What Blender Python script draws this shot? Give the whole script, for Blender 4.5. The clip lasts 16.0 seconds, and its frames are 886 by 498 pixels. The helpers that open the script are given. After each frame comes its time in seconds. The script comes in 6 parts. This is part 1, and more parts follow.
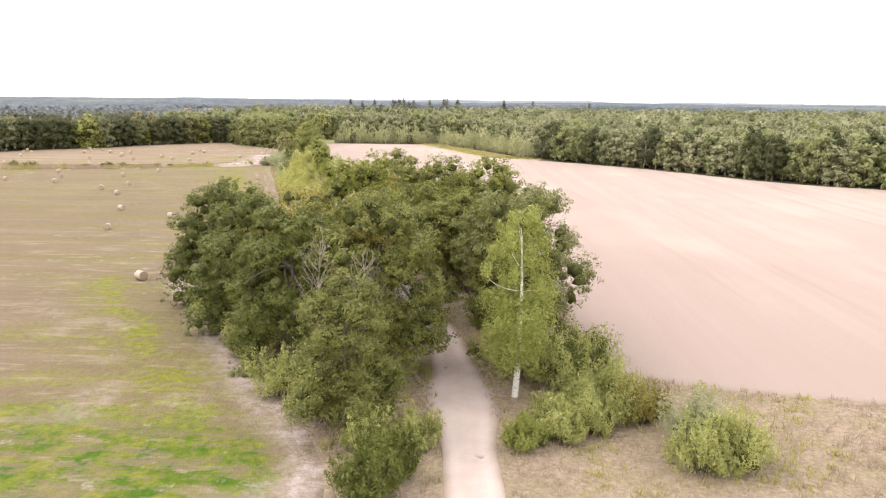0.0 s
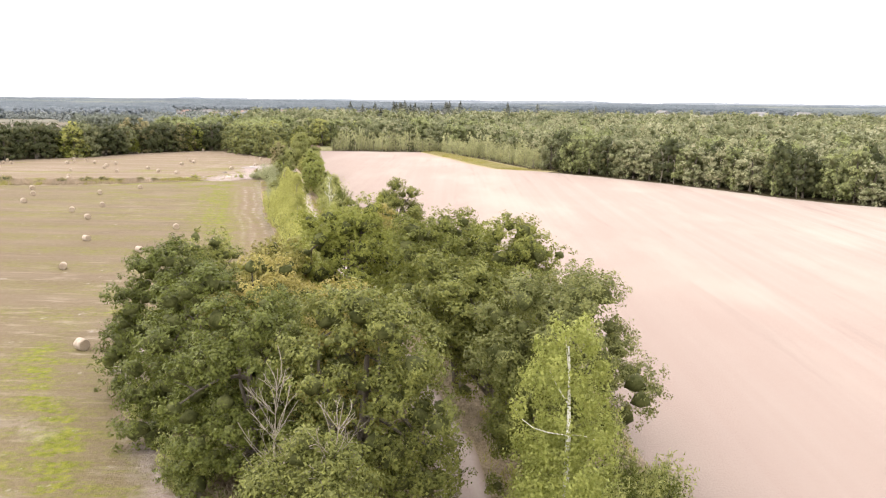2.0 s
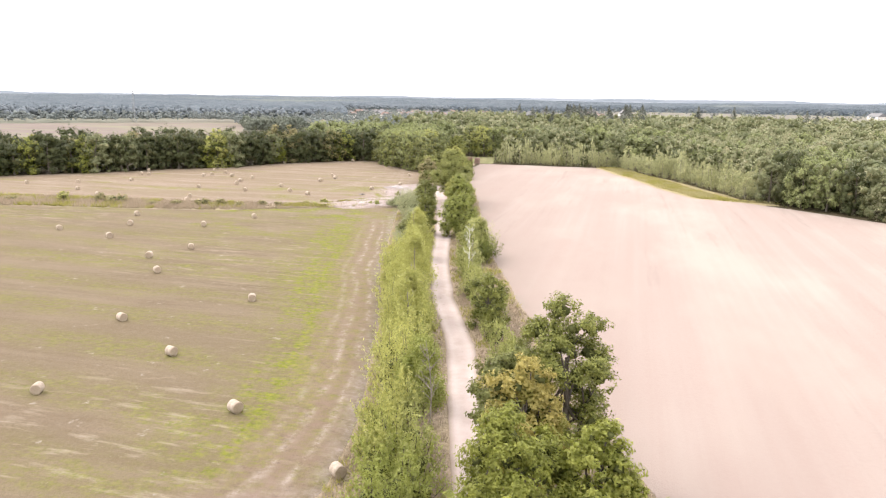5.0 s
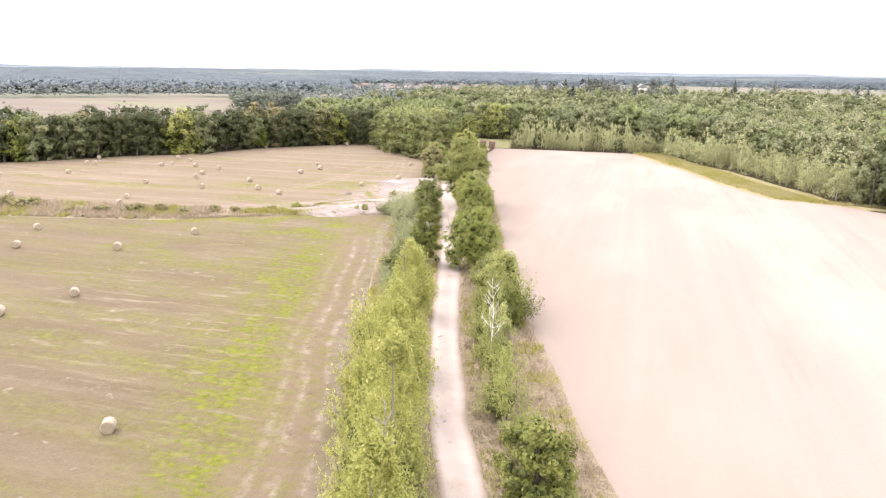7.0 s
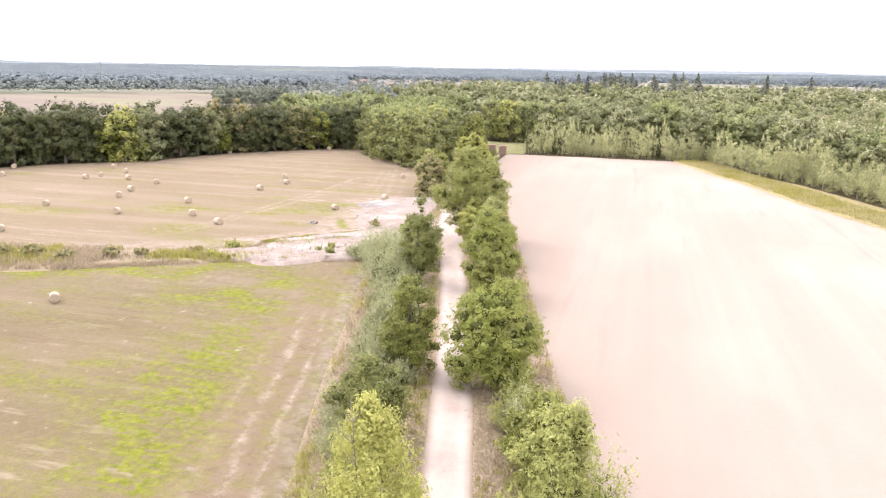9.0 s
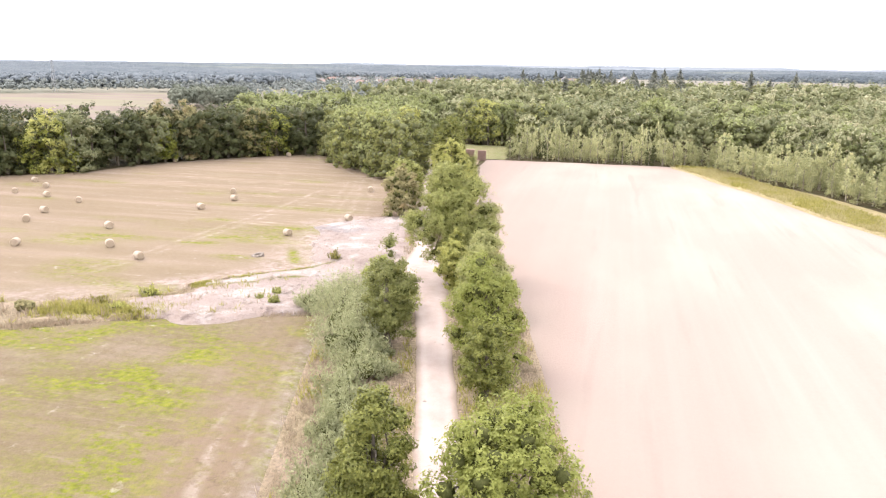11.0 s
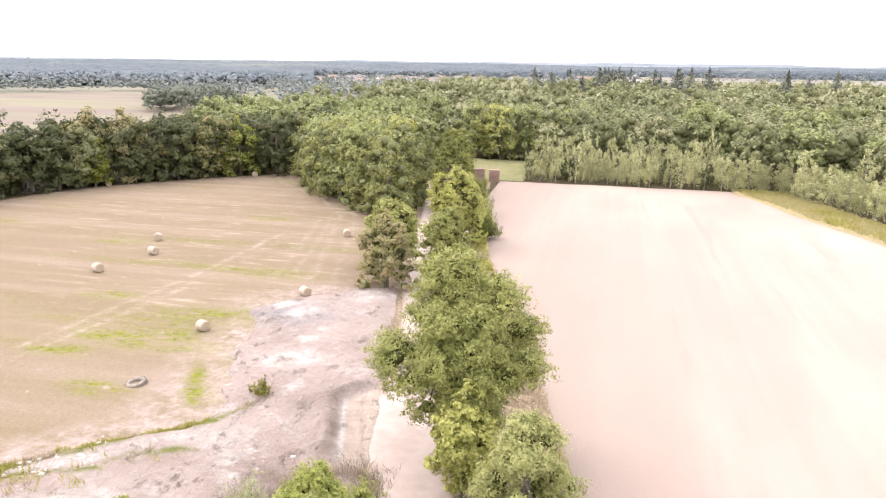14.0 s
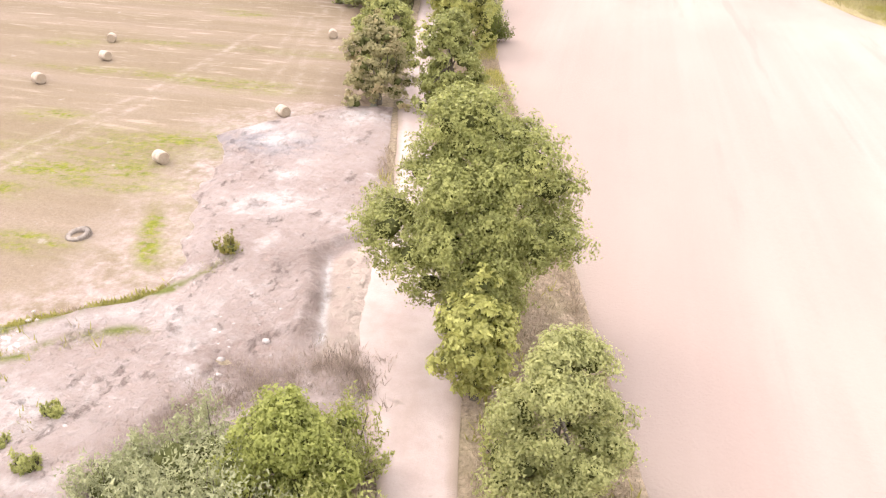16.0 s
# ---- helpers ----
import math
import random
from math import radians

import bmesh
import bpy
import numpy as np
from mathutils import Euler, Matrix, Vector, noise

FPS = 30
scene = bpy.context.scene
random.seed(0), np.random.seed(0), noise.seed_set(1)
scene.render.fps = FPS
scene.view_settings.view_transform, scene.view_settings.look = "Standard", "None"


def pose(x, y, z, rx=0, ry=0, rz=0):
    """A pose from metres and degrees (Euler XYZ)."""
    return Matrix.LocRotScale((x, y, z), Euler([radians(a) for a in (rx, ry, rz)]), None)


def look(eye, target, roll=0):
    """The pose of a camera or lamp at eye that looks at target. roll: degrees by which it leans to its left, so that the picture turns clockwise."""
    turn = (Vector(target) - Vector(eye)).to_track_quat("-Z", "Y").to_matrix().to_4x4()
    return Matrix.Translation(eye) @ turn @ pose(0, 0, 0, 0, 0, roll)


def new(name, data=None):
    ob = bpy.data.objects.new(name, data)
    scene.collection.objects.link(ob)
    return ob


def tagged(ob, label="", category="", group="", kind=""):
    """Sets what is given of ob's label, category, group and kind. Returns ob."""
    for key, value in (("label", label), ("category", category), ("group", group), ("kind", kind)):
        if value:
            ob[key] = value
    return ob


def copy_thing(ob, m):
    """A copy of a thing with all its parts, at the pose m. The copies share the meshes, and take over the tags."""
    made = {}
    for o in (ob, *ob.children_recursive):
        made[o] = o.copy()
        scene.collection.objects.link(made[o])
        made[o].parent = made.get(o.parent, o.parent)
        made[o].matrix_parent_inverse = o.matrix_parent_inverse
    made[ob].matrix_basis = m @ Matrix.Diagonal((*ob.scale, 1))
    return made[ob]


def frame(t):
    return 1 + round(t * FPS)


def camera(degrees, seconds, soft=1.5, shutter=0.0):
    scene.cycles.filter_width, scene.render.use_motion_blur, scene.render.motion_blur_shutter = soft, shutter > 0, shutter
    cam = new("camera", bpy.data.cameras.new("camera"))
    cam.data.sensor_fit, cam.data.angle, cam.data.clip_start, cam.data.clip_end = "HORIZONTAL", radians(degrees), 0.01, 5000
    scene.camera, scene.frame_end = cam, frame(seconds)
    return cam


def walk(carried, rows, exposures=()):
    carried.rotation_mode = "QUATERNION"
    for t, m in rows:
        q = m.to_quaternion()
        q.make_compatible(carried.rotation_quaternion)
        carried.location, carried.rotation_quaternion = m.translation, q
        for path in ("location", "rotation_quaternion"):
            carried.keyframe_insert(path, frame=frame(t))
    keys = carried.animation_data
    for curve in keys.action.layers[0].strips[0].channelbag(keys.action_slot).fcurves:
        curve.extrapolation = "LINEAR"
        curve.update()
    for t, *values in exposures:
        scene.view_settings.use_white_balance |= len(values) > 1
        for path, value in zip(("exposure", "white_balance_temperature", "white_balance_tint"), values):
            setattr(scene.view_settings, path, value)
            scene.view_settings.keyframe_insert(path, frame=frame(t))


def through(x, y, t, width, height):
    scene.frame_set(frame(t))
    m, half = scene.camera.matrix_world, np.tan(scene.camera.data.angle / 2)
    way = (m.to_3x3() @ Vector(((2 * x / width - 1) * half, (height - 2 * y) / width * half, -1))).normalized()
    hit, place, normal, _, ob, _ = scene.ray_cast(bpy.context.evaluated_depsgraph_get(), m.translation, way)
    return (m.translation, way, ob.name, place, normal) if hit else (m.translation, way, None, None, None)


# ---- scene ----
cam = camera(62.0, 16.0, soft=1.15)
PATH = [
    (0, (1.373, -0.131, 18.108), (1.34, 1.83, 17.717), 0.6),
    (0.5, (1.101, 5.568, 18.242), (1.067, 7.529, 17.849), 0.6),
    (1, (0.878, 11.215, 18.292), (0.842, 13.176, 17.898), 0.6),
    (1.5, (0.747, 14.044, 19.177), (0.709, 16.004, 18.784), 0.5),
    (2, (0.611, 14.14, 20.661), (0.574, 16.101, 20.269), 0.6),
    (2.5, (0.347, 16.465, 22.366), (0.31, 18.426, 21.974), 0.6),
    (3, (0.063, 21.851, 22.786), (0.028, 23.812, 22.393), 0.6),
    (3.5, (-0.171, 29.19, 22.875), (-0.253, 31.149, 22.48), 0.7),
    (4, (-0.643, 37.547, 23.003), (-0.886, 39.491, 22.606), 0.8),
    (4.5, (-1.482, 46.516, 23.196), (-1.862, 48.438, 22.796), 0.8),
    (5, (-2.961, 55.708, 23.504), (-3.441, 57.608, 23.102), 0.8),
    (5.2, (-3.714, 59.431, 23.553), (-4.216, 61.325, 23.152), 0.8),
    (7.3, (-14.1, 98.64, 23.1), (-14.598, 100.517, 22.627), 0.8),
    (7.5, (-15.22, 102.05, 22.8), (-15.717, 103.928, 22.328), 0.8),
    (7.6, (-15.7, 104.25, 22.82), (-16.2, 106.127, 22.345), 0.8),
    (7.7, (-16.25, 107.75, 22.87), (-16.75, 109.627, 22.395), 0.8),
    (7.8, (-17.0, 111.5, 22.92), (-17.5, 113.377, 22.445), 0.8),
    (7.9, (-17.75, 115.3, 22.96), (-18.25, 117.177, 22.485), 0.8),
    (8, (-18.482, 118.977, 22.996), (-18.984, 120.854, 22.521), 0.8),
    (8.5, (-20.803, 126.134, 21.733), (-21.307, 128.01, 21.257), 0.8),
    (9, (-22.222, 130.985, 21.458), (-22.725, 132.861, 20.982), 0.9),
    (9.5, (-23.597, 135.615, 21.509), (-24.031, 137.509, 21.035), 0.8),
    (9.7, (-24.222, 137.418, 21.509), (-24.652, 139.312, 21.034), 0.8),
    (12, (-29.855, 160.206, 21.324), (-30.287, 162.097, 20.837), 0.7),
    (12.5, (-31.027, 165.241, 21.46), (-31.459, 167.132, 20.972), 0.7),
    (13, (-32.279, 170.517, 21.307), (-32.716, 172.406, 20.819), 0.6),
    (13.15, (-33.2, 174.8, 21.47), (-33.638, 176.689, 20.98), 0.7),
    (13.3, (-34.1, 178.9, 21.62), (-34.538, 180.789, 21.131), 0.7),
    (13.5, (-34.507, 180.434, 21.68), (-34.945, 182.323, 21.191), 0.7),
    (14, (-35.112, 183.314, 21.699), (-35.553, 185.202, 21.209), 0.7),
    (14.5, (-35.777, 185.847, 21.672), (-36.217, 187.733, 21.172), 0.6),
    (15, (-36.427, 188.337, 21.453), (-36.856, 190.181, 20.809), 0.6),
    (15.5, (-37.184, 190.996, 21.682), (-37.587, 192.752, 20.813), 0.9),
    (16, (-37.83, 192.984, 21.043), (-38.208, 194.669, 20.035), 1.2),
]
EXPOSURES = [(0, 0.32, 6550, 14), (1, 0.4, 6550, 13), (2, 0.36, 6500, 13), (3, 0.27, 6450, 13), (3.5, 0.16, 6400, 13), (4.2, 0.1, 6400, 14), (5, 0.36, 6350, 13), (7.5, 0.58, 6300, 14), (9, 0.62, 6300, 15), (12, 0.63, 6300, 15), (14.5, 0.63, 6350, 16), (16, 0.62, 6450, 18)]
walk(cam, [(t, look(eye, target, roll)) for t, eye, target, roll in PATH], EXPOSURES)

# ---------------------------------------------------------------- light
world = bpy.data.worlds.new("hazy_sky")
scene.world = world
world.use_nodes = True
wn, wl = world.node_tree.nodes, world.node_tree.links
wn.clear()
SUN_DIR = Vector((-0.72, 0.28, 0.86)).normalized()
sky = wn.new("ShaderNodeTexSky")
sky.sky_type, sky.sun_disc = "NISHITA", False
sky.sun_elevation = math.asin(SUN_DIR.z)
sky.sun_rotation = math.atan2(SUN_DIR.x, SUN_DIR.y)
sky.air_density, sky.dust_density = 1.0, 4.0
bg_sky, bg_veil = wn.new("ShaderNodeBackground"), wn.new("ShaderNodeBackground")
bg_sky.inputs["Strength"].default_value = 0.05
bg_veil.inputs["Color"].default_value = (1.0, 0.975, 0.95, 1)
bg_veil.inputs["Strength"].default_value = 2.22
both, wout = wn.new("ShaderNodeAddShader"), wn.new("ShaderNodeOutputWorld")
wl.new(sky.outputs[0], bg_sky.inputs["Color"])
wl.new(bg_sky.outputs[0], both.inputs[0])
wl.new(bg_veil.outputs[0], both.inputs[1])
wl.new(both.outputs[0], wout.inputs["Surface"])
sun_data = bpy.data.lights.new("sun", "SUN")
sun_data.energy, sun_data.angle, sun_data.color = 1.4, radians(30), (1.0, 0.95, 0.86)
sun = new("sun", sun_data)
sun.matrix_world = Matrix.Translation((0, 0, 80)) @ SUN_DIR.to_track_quat("Z", "Y").to_matrix().to_4x4()

# ---------------------------------------------------------------- materials


class Mat:
    """A node material with a few short helpers."""

    def __init__(self, name, rough=0.9, spec=0.2):
        self.m = bpy.data.materials.new(name)
        self.m.use_nodes = True
        self.n, self.l = self.m.node_tree.nodes, self.m.node_tree.links
        self.b = self.n["Principled BSDF"]
        self.out = self.n["Material Output"]
        self.b.inputs["Roughness"].default_value = rough
        self.b.inputs["Specular IOR Level"].default_value = spec
        self.tc = self.n.new("ShaderNodeTexCoord")

    def coords(self, scale=(1, 1, 1), turn=0.0):
        mp = self.n.new("ShaderNodeMapping")
        mp.inputs["Scale"].default_value = scale
        mp.inputs["Rotation"].default_value = (0, 0, turn)
        self.l.new(self.tc.outputs["Object"], mp.inputs["Vector"])
        return mp.outputs[0]

    def noise(self, scale, detail=3.0, rough=0.55, vec=None, lo=0.35, hi=0.65):
        t = self.n.new("ShaderNodeTexNoise")
        t.inputs["Scale"].default_value, t.inputs["Detail"].default_value = scale, detail
        t.inputs["Roughness"].default_value = rough
        self.l.new(vec if vec else self.tc.outputs["Object"], t.inputs["Vector"])
        return self.ramp(t.outputs["Fac"], lo, hi)

    def ramp(self, fac, lo, hi, a=0.0, b=1.0):
        r = self.n.new("ShaderNodeMapRange")
        for k, v in zip(("From Min", "From Max", "To Min", "To Max"), (lo, hi, a, b)):
            r.inputs[k].default_value = v
        self.l.new(fac, r.inputs["Value"])
        return r.outputs[0]

    def attr(self, name):
        a = self.n.new("ShaderNodeAttribute")
        a.attribute_name = name
        return a.outputs["Fac"]

    def math(self, op, a, b=None):
        m = self.n.new("ShaderNodeMath")
        m.operation = op
        for i, v in enumerate((a, b)):
            if v is None:
                continue
            if isinstance(v, (int, float)):
                m.inputs[i].default_value = v
            else:
                self.l.new(v, m.inputs[i])
        return m.outputs[0]

    def mix(self, fac, a, b, mode="MIX"):
        m = self.n.new("ShaderNodeMix")
        m.data_type, m.blend_type = "RGBA", mode
        for i, v in ((0, fac), (6, a), (7, b)):
            if isinstance(v, (int, float)):
                m.inputs[i].default_value = v
            elif isinstance(v, tuple):
                m.inputs[i].default_value = (*v, 1)
            else:
                self.l.new(v, m.inputs[i])
        return m.outputs[2]

    def color(self, sock):
        self.l.new(sock, self.b.inputs["Base Color"])
        return self

    def bump(self, height, strength=0.4, dist=0.1):
        b = self.n.new("ShaderNodeBump")
        b.inputs["Strength"].default_value, b.inputs["Distance"].default_value = strength, dist
        self.l.new(height, b.inputs["Height"])
        self.l.new(b.outputs[0], self.b.inputs["Normal"])
        return self


def leaf_material(name, dark, light, other=None, share=0.0, through=0.30, stand=0.0):
    m = Mat(name, 0.55, 0.25)
    geo, info = m.n.new("ShaderNodeNewGeometry"), m.n.new("ShaderNodeObjectInfo")
    c = m.mix(m.ramp(geo.outputs["Random Per Island"], 0, 1, 0.24, 0.84), dark, light)
    c = m.mix(m.ramp(m.noise(0.9, 2.0), 0, 1, 0.0, 0.5), c, light)
    # dark blotches paint the shaded gaps between leaf clumps into the colour
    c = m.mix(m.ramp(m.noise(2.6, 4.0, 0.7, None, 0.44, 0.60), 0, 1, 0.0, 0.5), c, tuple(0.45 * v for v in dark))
    if other:
        c = m.mix(m.ramp(m.noise(0.45, 2.0), 1 - share, 1.0), c, other)
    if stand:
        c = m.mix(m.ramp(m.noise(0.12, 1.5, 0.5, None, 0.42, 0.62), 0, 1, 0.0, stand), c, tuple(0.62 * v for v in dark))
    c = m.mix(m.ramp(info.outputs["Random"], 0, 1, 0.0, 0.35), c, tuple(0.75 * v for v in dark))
    m.color(c)
    tr, ms = m.n.new("ShaderNodeBsdfTranslucent"), m.n.new("ShaderNodeMixShader")
    m.l.new(c, tr.inputs["Color"])
    ms.inputs[0].default_value = through
    m.l.new(m.b.outputs[0], ms.inputs[1])
    m.l.new(tr.outputs[0], ms.inputs[2])
    m.l.new(ms.outputs[0], m.out.inputs["Surface"])
    return m.m


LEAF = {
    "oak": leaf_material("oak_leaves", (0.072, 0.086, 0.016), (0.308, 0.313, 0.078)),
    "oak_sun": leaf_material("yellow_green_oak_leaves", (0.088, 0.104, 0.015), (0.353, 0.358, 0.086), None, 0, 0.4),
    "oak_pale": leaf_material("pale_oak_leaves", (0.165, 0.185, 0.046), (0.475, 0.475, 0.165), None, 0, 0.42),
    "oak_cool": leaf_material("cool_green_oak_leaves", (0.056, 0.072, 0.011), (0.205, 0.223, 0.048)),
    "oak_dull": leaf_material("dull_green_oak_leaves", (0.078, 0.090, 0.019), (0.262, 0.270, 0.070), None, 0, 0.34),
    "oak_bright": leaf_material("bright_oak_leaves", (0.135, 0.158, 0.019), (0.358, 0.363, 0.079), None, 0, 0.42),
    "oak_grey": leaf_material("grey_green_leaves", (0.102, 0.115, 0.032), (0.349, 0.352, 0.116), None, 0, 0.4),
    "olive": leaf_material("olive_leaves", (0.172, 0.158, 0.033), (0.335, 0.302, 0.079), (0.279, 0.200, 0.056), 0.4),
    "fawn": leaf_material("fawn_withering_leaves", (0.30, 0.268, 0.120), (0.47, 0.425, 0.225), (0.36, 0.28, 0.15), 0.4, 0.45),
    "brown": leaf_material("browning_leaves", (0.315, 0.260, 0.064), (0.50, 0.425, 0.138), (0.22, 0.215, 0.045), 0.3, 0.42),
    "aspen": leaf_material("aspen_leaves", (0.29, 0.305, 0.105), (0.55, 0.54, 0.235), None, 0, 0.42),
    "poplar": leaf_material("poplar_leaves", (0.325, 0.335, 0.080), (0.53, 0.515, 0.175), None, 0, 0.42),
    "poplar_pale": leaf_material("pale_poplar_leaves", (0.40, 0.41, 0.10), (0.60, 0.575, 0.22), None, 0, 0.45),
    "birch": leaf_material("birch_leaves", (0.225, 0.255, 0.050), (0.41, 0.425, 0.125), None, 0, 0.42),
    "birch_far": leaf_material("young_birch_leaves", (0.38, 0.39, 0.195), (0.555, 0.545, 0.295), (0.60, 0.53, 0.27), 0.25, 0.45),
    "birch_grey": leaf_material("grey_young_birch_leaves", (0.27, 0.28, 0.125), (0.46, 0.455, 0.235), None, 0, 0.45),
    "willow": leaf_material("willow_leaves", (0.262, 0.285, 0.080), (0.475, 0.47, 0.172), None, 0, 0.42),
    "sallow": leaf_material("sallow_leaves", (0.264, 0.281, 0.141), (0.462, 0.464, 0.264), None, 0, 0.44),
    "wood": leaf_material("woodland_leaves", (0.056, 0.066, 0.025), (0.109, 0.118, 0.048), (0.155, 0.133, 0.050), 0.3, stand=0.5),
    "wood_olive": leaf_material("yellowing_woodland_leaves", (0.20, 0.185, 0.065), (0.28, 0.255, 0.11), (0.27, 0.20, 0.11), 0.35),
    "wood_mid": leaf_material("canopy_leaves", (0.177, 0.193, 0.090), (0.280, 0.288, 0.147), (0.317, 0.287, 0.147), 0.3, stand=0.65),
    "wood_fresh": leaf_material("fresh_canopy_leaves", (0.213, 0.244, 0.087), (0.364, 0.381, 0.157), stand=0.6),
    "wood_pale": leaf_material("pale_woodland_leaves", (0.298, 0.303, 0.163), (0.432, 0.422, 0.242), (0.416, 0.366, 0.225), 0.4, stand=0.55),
    # needles lightened, haze over the distant spruces put into their colour
    "spruce": leaf_material("hazed_spruce_needles", (0.11, 0.12, 0.09), (0.19, 0.195, 0.155), None, 0, 0.1),
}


def hazed_foliage(name, a, b):
    m = Mat(name, 0.9, 0.1)
    return m.color(m.mix(m.noise(0.06, 3.0, 0.6), a, b)).m


# distance haze is mixed into these three leaf colours
LEAF["far_wood"] = hazed_foliage("hazed_far_woodland_leaves", (0.128, 0.145, 0.158), (0.172, 0.190, 0.200))
LEAF["belt"] = hazed_foliage("hazed_field_tree_leaves", (0.155, 0.172, 0.160), (0.205, 0.220, 0.205))
LEAF["copse"] = hazed_foliage("hazed_copse_leaves", (0.105, 0.118, 0.092), (0.185, 0.196, 0.150))


def shaded_inner_material(name, a, b):
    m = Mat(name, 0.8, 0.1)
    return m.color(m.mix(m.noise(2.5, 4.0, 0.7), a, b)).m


# darker versions of the leaf colours, painting shade inside the crowns
INNER = shaded_inner_material("shaded_inner_leaves", (0.045, 0.050, 0.016), (0.110, 0.115, 0.040))
INNER_WOOD = shaded_inner_material("shaded_woodland_leaves", (0.092, 0.100, 0.046), (0.165, 0.170, 0.082))
INNER_DARK = shaded_inner_material("deep_shaded_woodland_leaves", (0.040, 0.047, 0.020), (0.085, 0.092, 0.038))
LEAF.update({"wood_" + k: LEAF[k] for k in ("oak_pale", "oak_grey", "oak_sun", "oak_bright", "fawn", "poplar")})


def bark_material(name, a, b, marks=None):
    m = Mat(name, 0.9, 0.2)
    c = m.mix(m.noise(3.0, 4.0, 0.6, m.coords((1, 1, 0.25))), a, b)
    if marks:
        c = m.mix(m.noise(2.2, 3.0, 0.7, m.coords((1, 1, 3.0)), 0.58, 0.66), c, marks)
    m.color(c).bump(m.noise(8.0, 3.0, 0.6, m.coords((1, 1, 0.3))), 0.6, 0.03)
    return m.m


BARK = bark_material("oak_bark", (0.070, 0.056, 0.042), (0.154, 0.133, 0.105))
BARK_BIRCH = bark_material("birch_bark", (0.612, 0.586, 0.527), (0.722, 0.697, 0.646), (0.068, 0.060, 0.051))
BARK_DEAD = bark_material("dead_branch_bark", (0.200, 0.172, 0.134), (0.310, 0.272, 0.220))


def road_material():
    m = Mat("pale_gravel_road", 0.95, 0.15)
    c = m.mix(m.noise(0.35, 4.0), (0.335, 0.267, 0.238), (0.405, 0.333, 0.30))
    c = m.mix(m.ramp(m.noise(1.6, 4.0, 0.6), 0, 1, 0, 0.5), c, (0.43, 0.362, 0.328))
    c = m.mix(m.ramp(m.noise(9.0, 4.0, 0.7), 0, 1, 0, 0.3), c, (0.26, 0.205, 0.18))
    c = m.mix(m.ramp(m.attr("rut"), 0, 1, 0, 0.4), c, (0.44, 0.380, 0.345))
    c = m.mix(m.noise(0.9, 2.0, 0.5, None, 0.68, 0.76), c, (0.18, 0.150, 0.130))
    earth = m.n.new("ShaderNodeSeparateXYZ")
    m.l.new(m.tc.outputs["Object"], earth.inputs[0])
    c = m.mix(m.ramp(earth.outputs["Y"], 195, 214, 0, 0.35), c, m.mix(m.noise(1.1, 4.0, 0.6), (0.240, 0.187, 0.162), (0.345, 0.280, 0.248)))
    c = m.mix(m.ramp(m.attr("edge"), 0, 1, 0, 0.9), c, (0.20, 0.155, 0.112))
    return m.color(c).bump(m.noise(14.0, 3.0), 0.35, 0.03).m


